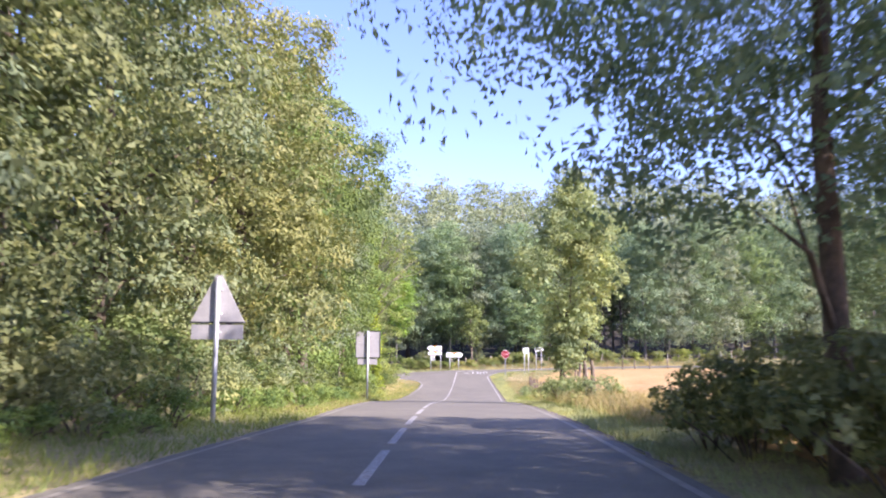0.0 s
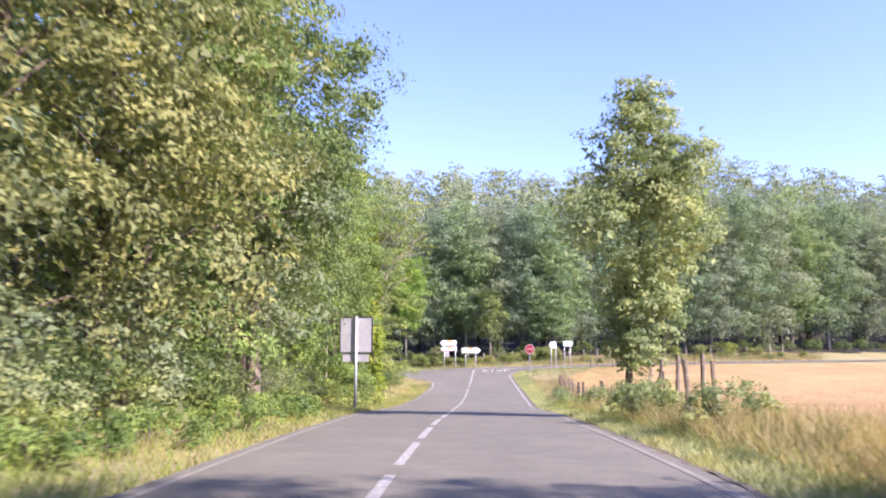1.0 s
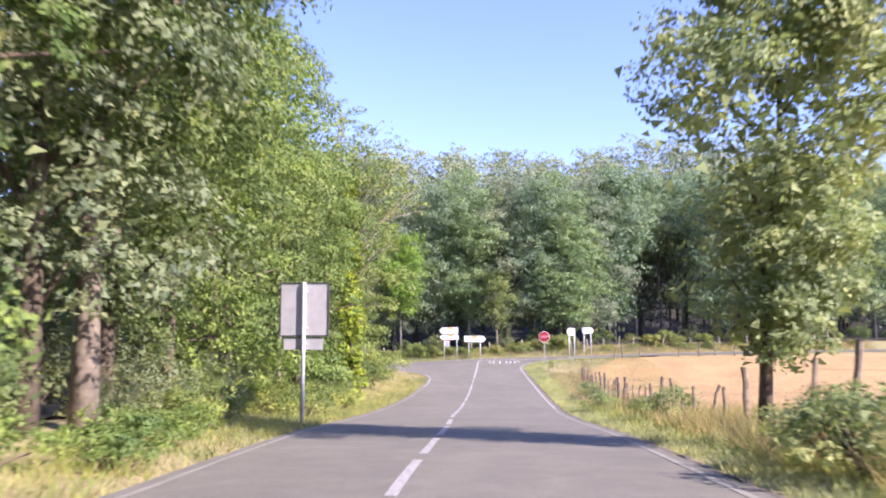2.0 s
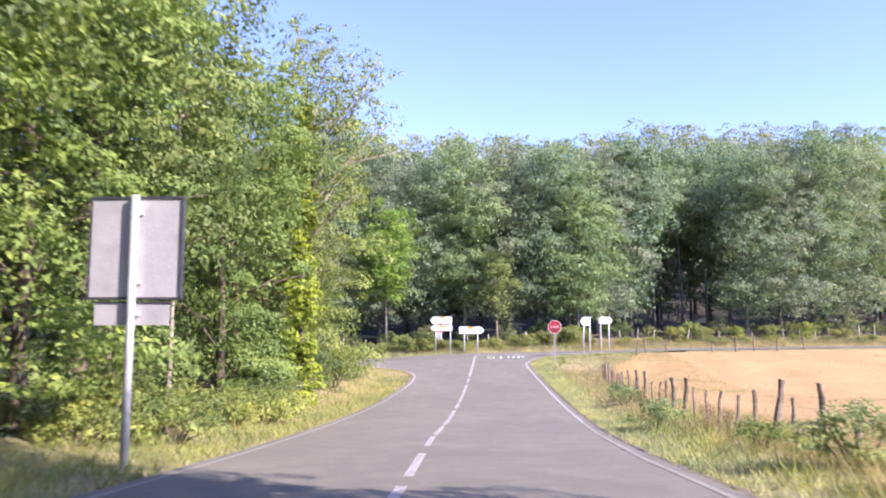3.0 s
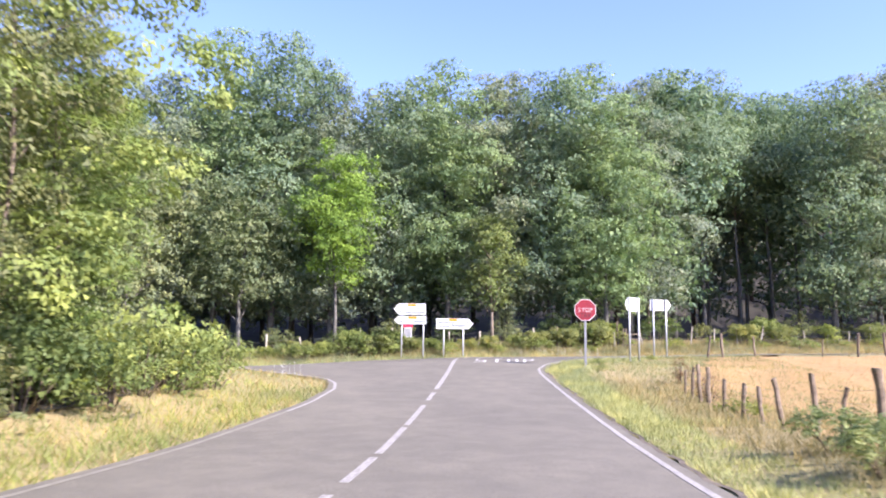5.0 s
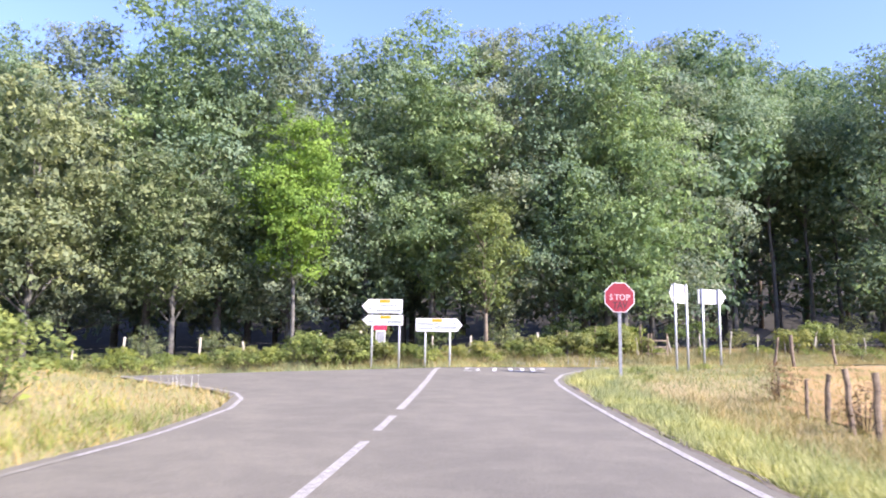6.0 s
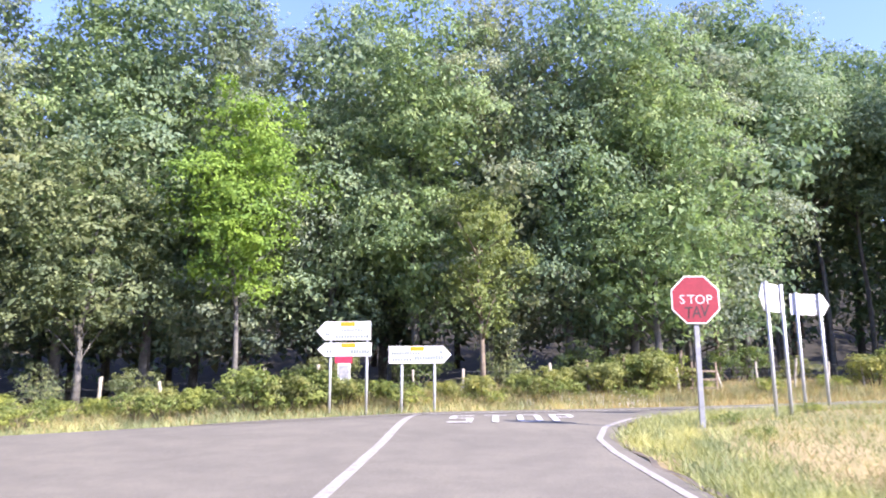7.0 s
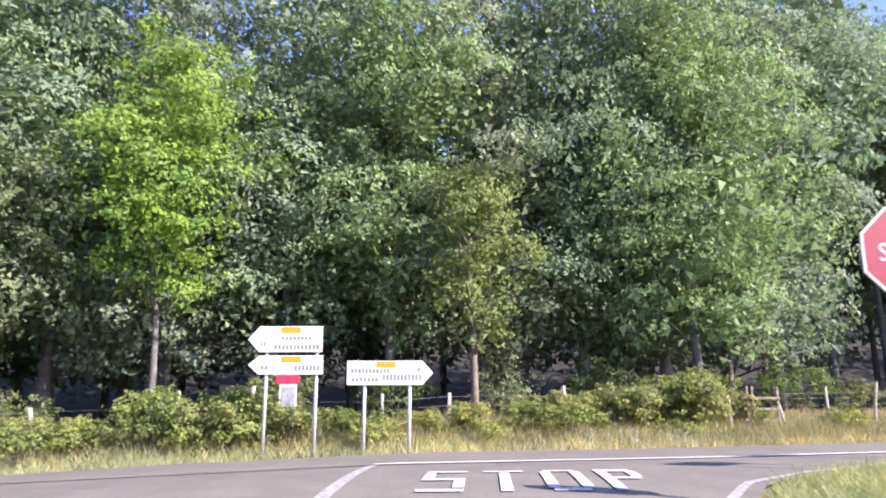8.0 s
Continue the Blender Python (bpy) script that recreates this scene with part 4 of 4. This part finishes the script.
for x in list(np.arange(-22, -7, 0.95)) + list(np.arange(-6.4, 30, 2.6)):
    plant(weed, x, float(near_edge(x)) + rng.uniform(7.7, 9.0), rng.uniform(0, 360), rng.uniform(0.6, 1.25), "weeds along the far fence")


# grass
def grass(name, seed, spots, tall, wide, material, label):
    """Upright blades at the spots, each leaning its own way."""
    r = np.random.default_rng(seed)
    n = len(spots)
    x, y = spots[:, 0], spots[:, 1]
    root = np.stack([x, y, land(x, y) - 0.03], 1)
    h = tall * r.uniform(0.5, 1.25, (n, 1))
    lean = np.concatenate([r.normal(size=(n, 2)) * 0.5, np.ones((n, 1))], 1) * h
    a = r.uniform(0, 6.28, n)
    side = np.stack([np.cos(a), np.sin(a), 0 * a], 1) * wide * r.uniform(0.6, 1.4, (n, 1))
    v = np.stack([root - side * 0.4, root + side * 0.4, root + lean * [1.15, 1.15, 1.0]], 1).reshape(-1, 3)
    ob = new(name, faces_mesh(name, v, np.arange(n * 3).reshape(n, 3), material))
    return tagged(ob, label, "grass", kind="stuff")


def band(seed, n, y0, y1, d0, d1, side):
    """Spots along the side road, d metres out from its edge, in clumps."""
    r = np.random.default_rng(seed)
    y = r.uniform(y0, y1, n)
    d = r.uniform(d0, d1, n)
    e = np.interp(y, RIGHT_Y, RIGHT_X) + d if side > 0 else np.interp(y, LEFT_Y, LEFT_X) - d
    k = np.sin(e * 2.1 + 3 * np.sin(y * 0.8)) * np.sin(y * 1.7 + e) + r.uniform(-1, 1, n)
    p = np.stack([e, y], 1)[k > -0.4]
    return p[~inside_road(p[:, 0], p[:, 1])]


grass("verge_grass", 81, band(1, 46000, -78, -14, 0.34, 1.6, 1), 0.15, 0.022, M_FRESH, "short yellow-green grass at the road's edge")
grass("tall_dry_grass", 82, band(2, 50000, -66, -4, 1.5, 4.6, 1), 0.3, 0.016, M_STRAW, "tall straw-coloured grass along the fence")
grass("tall_dry_grass", 96, band(7, 26000, -64, -40, 1.2, 4.4, 1), 0.46, 0.016, M_STRAW, "dense waist-high dry grass by the lone tree")
grass("tall_dry_grass", 97, band(8, 7000, -64, -24, 0.9, 3.0, 1), 0.42, 0.016, M_VERGE, "yellow-green stalks in the dry verge")
grass("verge_grass", 83, band(3, 30000, -92, -8, 0.15, 2.6, -1), 0.24, 0.024, M_VERGE, "yellow-green grass between the hedgerow and road")
grass("dry_grass", 84, band(4, 14000, -60, -5, 0.1, 2.2, -1), 0.17, 0.022, M_STRAW, "dry straw-coloured grass at the road's edge")
r = np.random.default_rng(9)
p = np.stack([r.uniform(-24, -7.5, 26000), r.uniform(-20, 2, 26000)], 1)
p = p[(~inside_road(p[:, 0], p[:, 1])) & (p[:, 1] < near_edge(p[:, 0]) - 0.1)]
grass("corner_grass", 85, p[::2], 0.2, 0.026, M_STRAW, "dry grass on the corner of the junction")
grass("corner_grass", 86, p[1::2], 0.18, 0.026, M_GREENGRASS, "yellow-green grass on the corner of the junction")
p = np.stack([r.uniform(-1.8, 8, 60000), r.uniform(-14, 9, 60000)], 1)
p = p[(~inside_road(p[:, 0], p[:, 1])) & (p[:, 1] < near_edge(p[:, 0]) - 0.3)]
d = np.minimum(p[:, 0] - np.interp(p[:, 1], RIGHT_Y, RIGHT_X), (near_edge(p[:, 0]) - p[:, 1]) * 1.1)
d = d + 0.35 * np.sin(p[:, 0] * 2.3 + 1.7 * np.sin(p[:, 1] * 1.3))
grass("bank_grass", 87, p[(d > 0.3) & (d < 2.2)], 0.2, 0.02, M_FRESH, "fresh pale green grass on the bank round the stop sign")
grass("bank_grass", 88, p[d >= 1.8][::5], 0.16, 0.018, M_STRAW, "straw-coloured grass on the bank behind the stop sign")
grass("bank_grass", 92, band(6, 15000, -16, 5, 0.35, 1.5, 1), 0.17, 0.022, M_FRESH, "fresh pale green grass along the kerbless road edge")
grass("bank_grass", 98, p[d >= 1.8][1::2], 0.15, 0.02, M_GREENGRASS, "dull green grass on the bank behind the stop sign")
s = r.uniform(-32, 42, 52000)
u = MAIN_WIDE + r.uniform(0.05, 4.6, 52000)
c = 1 / math.hypot(1, SLOPE)
p = np.stack([-5.1 + s * c - u * SLOPE * c, 4.55 + s * SLOPE * c + u * c], 1)
green = r.uniform(-9, 5, len(p)) > p[:, 0]
grass("far_verge_grass", 89, p[~green], 0.24, 0.026, M_STRAW, "straw-coloured grass verge before the wood")
fs = np.stack([r.uniform(-26, 30, 26000), r.normal(size=26000) * 0.8], 1)
fs[:, 1] += near_edge(fs[:, 0]) + 8.3
grass("fence_grass", 93, fs[::2], 0.42, 0.024, M_FRESH, "tall yellow-green grass along the far fence")
grass("fence_grass", 94, fs[1::2], 0.42, 0.022, M_STRAW, "tall dry grass along the far fence")
fs = np.stack([r.uniform(-9, 34, 15000), r.uniform(7.6, 9.4, 15000)], 1)
fs[:, 1] += near_edge(fs[:, 0])
grass("fence_grass", 95, fs, 0.36, 0.024, M_STRAW, "tall straw-coloured grass before the far fence")
grass("far_verge_grass", 90, p[green], 0.24, 0.03, M_FRESH, "yellow-green grass verge before the wood")
p = np.stack([r.uniform(3.3, 40, 36000), r.uniform(-70, 14, 36000)], 1)
p = p[p[:, 1] < near_edge(p[:, 0]) - 1.5]
grass("field_stubble", 91, p, 0.2, 0.02, M_STUBBLE, "tan stubble of the mown hay field")


# tiny white flowers at the junction's corner
def flowers(seed, n, x0, x1, y0, y1):
    """Small five-petalled heads on thin stalks."""
    g = np.random.default_rng(seed)
    verts, faces = [], []
    for _ in range(n):
        x, y = g.uniform(x0, x1), g.uniform(y0, y1)
        if inside_road(np.array(x), np.array(y)):
            continue
        z, h = float(land(x, y)), g.uniform(0.25, 0.45)
        k = len(verts)
        verts += [(x - 0.004, y, z), (x + 0.004, y, z), (x, y, z + h)]
        faces.append((k, k + 1, k + 2))
        for p in range(5):
            a = p * 1.2566
            k = len(verts)
            verts += [(x, y, z + h), (x + 0.035 * math.cos(a - 0.45), y + 0.035 * math.sin(a - 0.45), z + h + 0.012), (x + 0.035 * math.cos(a + 0.45), y + 0.035 * math.sin(a + 0.45), z + h + 0.012)]
            faces.append((k, k + 1, k + 2))
    return mesh_of("wildflowers", verts, faces, M_FLOWER)


tagged(new("wildflowers", flowers(8, 60, -10.6, -8.6, -4.9, -2.6)), "tiny white wildflowers at the junction's grassy corner", "flowers", kind="stuff")
tagged(new("wildflowers", flowers(9, 50, -2.5, 2.0, 12.6, 13.8)), "tiny pale wildflowers in the verge before the wood", "flowers", kind="stuff")


# ---------------------------------------------------------------- signs
def round_post(x, y, z0, z1, r=0.035):
    v, f = tube([(x, y, z0), (x, y, z1)], [r, r], 12)
    return mesh_of("post", v, f, M_GALV, True)


def bars(parent, rows, y, material):
    """Unreadable lettering as plain bars: x0, x1, z0, z1."""
    for x0, x1, z0, z1 in rows:
        n = max(1, round((x1 - x0) / 0.085))
        w = (x1 - x0) / n
        for i in range(n):
            part("lettering", box(w * 0.72, 0.003, z1 - z0, x0 + w * (i + 0.5), y, (z0 + z1) / 2), material, parent)


def arrow_outline(w, h, tip):
    """Arrow panel from 0 to w, its point on the left (tip < 0) or right."""
    p = abs(tip)
    if tip < 0:
        return [(0, h / 2), (p, 0), (w, 0), (w, h), (p, h)]
    return [(0, 0), (w - p, 0), (w, h / 2), (w - p, h), (0, h)]


def arrow_panel(parent, x, y, z, w, h, tip, label, tab, rows):
    """One arrow board of a direction sign, with its yellow road tab and lettering."""
    bm = prism([(x + a, z + b) for a, b in arrow_outline(w, h, tip)], y - 0.015, y + 0.015)
    board = part("arrow_board", bm, M_WHITE, parent, label)
    if tab:
        part("road_tab", box(tab[1] - tab[0], 0.004, 0.13, x + (tab[0] + tab[1]) / 2, y - 0.018, z + h - 0.085), M_YELLOW, board, "yellow road-number tab")
    bars(board, [(x + a, x + b, z + c0, z + d) for a, b, c0, d in rows], y - 0.0175, M_INK)
    return board


def clamp(parent, x, y, z):
    part("clamp", box(0.1, 0.05, 0.04, x, y, z), M_GALV, parent, "", 0.006)


# two arrow boards pointing left
sx, sy = -8.92, 10.72
sz = float(land(-8.0, sy))
sign_a = empty("direction_sign", pose(0, 0, 0), "two stacked white arrow boards on steel posts beyond the junction", "road sign")
for px in (sx + 0.44, sx + 1.58):
    piece("post", round_post(px, sy + 0.055, sz - 0.3, 2.72, 0.042), sign_a, "galvanised steel post")
arrow_panel(sign_a, sx, sy, 2.22, 1.7, 0.58, -0.26, "white arrow board pointing left", (0.75, 1.2), [(0.76, 1.46, 0.27, 0.35), (0.6, 1.64, 0.05, 0.16), (0.28, 0.42, 0.13, 0.23)])
arrow_panel(sign_a, sx + 0.03, sy, 1.72, 1.7, 0.42, -0.24, "white arrow board pointing left", (0.75, 1.2), [(1.05, 1.64, 0.08, 0.2), (0.28, 0.46, 0.1, 0.2)])
for px in (sx + 0.44, sx + 1.58):
    for z in (2.35, 2.66, 1.85):
        clamp(sign_a, px, sy + 0.045, z)

# arrow board pointing right
bx, by = -6.68, 10.95
bz = float(land(-5.7, by))
sign_b = empty("direction_sign", pose(0, 0, 0), "white arrow board on two steel posts beyond the junction", "road sign")
for px in (bx + 0.4, bx + 1.42):
    piece("post", round_post(px, by + 0.055, bz - 0.3, 1.98, 0.042), sign_b, "galvanised steel post")
arrow_panel(sign_b, bx, by, 1.5, 1.95, 0.54, 0.24, "white arrow board pointing right", (0.67, 1.1), [(0.08, 0.98, 0.26, 0.36), (0.1, 0.72, 0.07, 0.16), (0.8, 1.7, 0.1, 0.23), (1.58, 1.68, 0.29, 0.39)])
for px in (bx + 0.4, bx + 1.42):
    for z in (1.62, 1.92):
        clamp(sign_b, px, by + 0.045, z)


def sign_from_behind(x0, y0, x1, y1, z, h, tip, label):
    """An arrow board seen from its plain back, on two posts, from x0, y0 to x1, y1."""
    d = Vector((x1 - x0, y1 - y0))
    w = d.length
    m = Matrix.Translation((x0, y0, 0)) @ Matrix.Rotation(math.atan2(d.y, d.x), 4, "Z")
    top = empty("direction_sign", m, label, "road sign", "signs turned to the main road")
    part("arrow_board", prism([(a, z + b) for a, b in arrow_outline(w, h, tip)], -0.012, 0.012), M_WHITE, top, "plain white back of the arrow board")
    for px in (w * 0.22, w * 0.86) if tip < 0 else (w * 0.12, w * 0.72):
        q = m @ Vector((px, -0.05, 0))
        piece("post", round_post(px, -0.05, float(land(q.x, q.y)) - 0.3, z + h + 0.02, 0.036), top, "galvanised steel post")
    for zz in (z + 0.1, z + h - 0.1):
        part("rail", box(w * 0.7, 0.02, 0.035, w * 0.52, -0.022, zz), M_GALV, top)


sign_from_behind(1.84, 2.4, 2.52, 3.05, 2.06, 0.56, -0.16, "white arrow board on two posts seen from behind")
sign_from_behind(3.24, 4.6, 4.18, 4.85, 2.2, 0.47, 0.16, "white arrow board on two posts seen from its back")

# stop sign
stop = empty("stop_sign", pose(0, 0, 0, 0, 0, 4), "red octagonal stop sign with dark scrawl on a steel post", "stop sign")
gz = float(land(0, 0))


def octagon(r):
    return [(r / math.cos(math.pi / 8) * math.cos(math.pi / 8 + i * math.pi / 4), 1.96 + r / math.cos(math.pi / 8) * math.sin(math.pi / 8 + i * math.pi / 4)) for i in range(8)]


plate = part("plate", prism(octagon(0.4), -0.016, 0.004), M_WHITE, stop, "white-rimmed octagonal plate")
part("red_face", prism(octagon(0.38), -0.0195, -0.0165), M_RED, plate, "faded red face")
for i, ch in enumerate("STOP"):
    me = letters(ch, 0.218)
    me.name = "letter"
    for q in me.vertices:
        q.co = (-0.225 + i * 0.15 + q.co.x * 1.0, -0.023, 1.89 + q.co.y)
    me.materials.clear()
    me.materials.append(M_LETTER)
    piece("letter", me, plate, "white letter " + ch)
for i, ch in enumerate("TAV"):
    me = letters(ch, 0.29, 0.004)
    me.name = "scrawl"
    for q in me.vertices:
        q.co = (-0.135 + i * 0.135 + q.co.x * 0.8 + q.co.y * 0.06, -0.0228, 1.645 + q.co.y * 0.98 + 0.014 * i)
    me.materials.clear()
    me.materials.append(M_SCRAWL)
    piece("scrawl", me, plate, "dark smeared paint letter " + ch)
part("smear", box(0.022, 0.003, 0.026, 0.235, -0.0245, 1.995), M_SCRAWL, plate)
part("post", box(0.085, 0.045, 2.25 - gz + 0.3, 0.0, 0.035, (2.25 + gz - 0.3) / 2), M_STEEL, stop, "dull grey box-section post", 0.006)
for z in (1.75, 2.15):
    part("clamp", box(0.16, 0.03, 0.04, 0, 0.012, z), M_GALV, stop, "", 0.005)

# rectangular sign seen from behind
rx, ry = -7.9, -38.65
rz = float(land(rx, ry))
rect = empty("road_sign", pose(rx, ry, 0, 0, 0, 2), "rectangular road sign seen from its grey back", "road sign")
panel = part("panel", box(1.26, 0.02, 1.36, 0, 0.06, 2.78), M_BACK, rect, "bare grey panel back")
for x, z, w, h in ((-0.64, 2.78, 0.03, 1.4), (0.64, 2.78, 0.03, 1.4), (0, 3.475, 1.31, 0.03), (0, 2.085, 1.31, 0.03)):
    part("rim", box(w, 0.09, h, x, 0.075, z), M_DARKTRIM, panel, "dark folded rim")
plate2 = part("lower_panel", box(1.04, 0.02, 0.3, -0.02, 0.06, 1.87), M_BACK, rect, "small grey panel below")
part("rim", box(1.08, 0.07, 0.025, -0.02, 0.07, 2.03), M_DARKTRIM, plate2)
v, f = tube([(0, -0.02, rz - 0.4), (0, -0.02, 3.5)], [0.055, 0.055], 14)
piece("post", mesh_of("post", v, f, M_GALV, True), rect, "pale galvanised post")
for z in (2.3, 3.25, 1.87):
    part("clamp", box(0.2, 0.05, 0.05, 0, 0.03, z), M_GALV, rect, "", 0.006)

# triangular sign seen from behind
tx, ty = -6.9, -64.1
tz = float(land(tx, ty))
tri = empty("warning_sign", pose(tx, ty, 0, 0, 0, 4), "triangular warning sign seen from its grey back", "road sign")
bm = prism([(-0.55, 3.14), (0.55, 3.14), (0.06, 4.1), (-0.06, 4.1)], 0.05, 0.07)
tp = part("triangle", bm, M_BACK, tri, "bare grey back of the triangle", 0.004)
part("rim", box(1.12, 0.05, 0.03, 0, 0.06, 3.125), M_DARKTRIM, tp)
part("lower_panel", box(1.06, 0.02, 0.3, 0, 0.06, 2.93), M_BACK, tri, "small grey panel below")
v, f = tube([(0, 0, tz - 0.4), (0, 0, 4.05)], [0.05, 0.05], 14)
piece("post", mesh_of("post", v, f, M_GALV, True), tri, "pale galvanised post")
for z in (3.3, 3.8, 2.93):
    part("clamp", box(0.18, 0.05, 0.045, 0, 0.035, z), M_GALV, tri, "", 0.006)


# ---------------------------------------------------------------- fences
def fence_post_mesh(seed, high, r, material):
    """A split post: uneven, flattened, its top cut on a slant."""
    g = np.random.default_rng(seed)
    pts = [(g.uniform(-0.02, 0.02), g.uniform(-0.02, 0.02), z) for z in (-0.35, high * 0.25, high * 0.5, high * 0.75, high)]
    v, f = tube(pts, [r * g.uniform(0.82, 1.18) for _ in pts], 8)
    wide, deep, slant = g.uniform(0.8, 1.1), g.uniform(0.6, 0.95), g.uniform(-0.35, 0.35)
    v = [Vector((q.x * wide, q.y * deep, q.z + (q.x * slant if q.z > high * 0.9 else 0))) for q in v]
    return mesh_of("post", v, f, material)


def fence(spots, material, label, high, r, wires, seed, group=""):
    """Rough posts at the spots x, y, with wires strung between them."""
    g = np.random.default_rng(seed)
    top = empty("post_and_wire_fence", pose(*spots[0], 0), label, "fence", group)
    inv = Matrix.Translation((-spots[0][0], -spots[0][1], 0))
    kinds = [fence_post_mesh(seed * 10 + i, high * (0.82 + 0.09 * i), r * (0.8 + 0.12 * i), material) for i in range(5)]
    tips = []
    for x, y in spots:
        k = int(g.integers(0, 5))
        m = Matrix.Translation((x, y, float(land(x, y)))) @ Euler((g.normal() * 0.06, g.normal() * 0.08, g.uniform(-0.7, 0.7))).to_matrix().to_4x4()
        p = piece("post", kinds[k], top)
        p.matrix_local = inv @ m
        tips.append((m, high * (0.82 + 0.09 * k)))
    for frac in wires:
        pts = [inv @ (m @ Vector((0, r, 0)) + Vector((0, 0, high * 0.86 * frac))) for m, h in tips]
        v, f = tube(pts, [0.0026] * len(pts), 4)
        piece("wire", mesh_of("wire", v, f, M_WIRE), top, "rusty fence wire")
    return top


road_posts = [-54.1, -52.9, -51.7, -50.4, -49.1, -47.7, -46.4, -43.2, -41.6, -40.2, -38.6, -37.2, -36.0, -34.7, -33.7, -32.7, -31.3, -29.7, -28.7, -27.4, -26.2, -25.0, -23.6, -22.3,
              -21.5, -20.1, -18.7, -17.2, -16.4, -14.7, -13.5, -12.2, -10.8, -9.5, -8.7, -7.9, -7.0]
for lo, hi, tall, seed in ((-60, -45, 1.2, 9), (-45, -15, 0.95, 3), (-15, 0, 0.84, 8)):
    fence([(2.08 + 0.03 * math.sin(y * 5), y) for y in road_posts if lo < y <= hi], M_POST, "old leaning timber post fence beside the verge", tall, 0.046, (0.45, 0.75, 0.98), seed, "fences along the field")
fence([(x, float(near_edge(x)) - 2.3) for x in (5.8, 6.5, 8.0, 11.2, 13.0, 14.4, 16.1, 18.2, 43.0, 48.0, 53.0)], M_POST, "timber post fence between the field and main road", 0.92, 0.05, (0.5, 0.95), 4)
fence([(-30 + 2.35 * i + 0.4 * math.sin(i * 3.3), float(near_edge(-30 + 2.35 * i)) + 8.9) for i in range(15)], M_PALEPOST, "pale post and wire fence before the wood", 1.05, 0.05, (0.4, 0.7, 0.95), 5)
fence([(4.9 + 1.45 * i, float(near_edge(4.9 + 1.45 * i)) + 9.0) for i in range(18)], M_PALEPOST, "pale post and wire fence before the wood", 1.1, 0.045, (0.35, 0.6, 0.8, 0.95), 6)
fence([(3.4 - 1.9 * i + 0.3 * math.sin(i * 4), float(near_edge(3.4 - 1.9 * i)) + 8.95) for i in range(3)], M_POST, "weathered post fence in the bushes", 1.3, 0.055, (0.5, 0.9), 7)


# wooden hurdle in the fence line
hx0 = 3.7
hy0 = float(near_edge(hx0)) + 8.7
hz0 = float(land(hx0, hy0))
hurdle = empty("wooden_hurdle", pose(hx0, hy0, hz0, 0, 0, 15), "small weathered timber hurdle in the fence line", "gate")
for x in (0.0, 0.16, 0.95):
    part("stake", box(0.07, 0.06, 1.35, x, 0, 0.5), M_POST, hurdle, "", 0.008)
for z in (0.25, 0.55, 0.85):
    part("rail", box(1.15, 0.03, 0.07, 0.42, -0.05, z), M_POST, hurdle, "", 0.006)

# red and white notice hung on the wire
nx = -8.36
ny = float(near_edge(nx)) + 8.6
notice = empty("notice_board", pose(nx, ny, 1.42, 0, 0, 5), "small red and white notice hung on the fence", "notice")
part("header", box(0.56, 0.03, 0.22, 0, 0, 0.28), M_PINK, notice, "bright red header", 0.008)
fr = part("sheet", box(0.42, 0.02, 0.54, 0.02, 0, -0.1), M_FROST, notice, "white-framed sheet", 0.004)
part("print", box(0.34, 0.004, 0.44, 0.02, -0.0135, -0.11), M_NOTICE, fr, "grey faded print")
part("stake", box(0.035, 0.035, 1.9, 0.0, 0.035, -0.55), M_PALEPOST, notice)
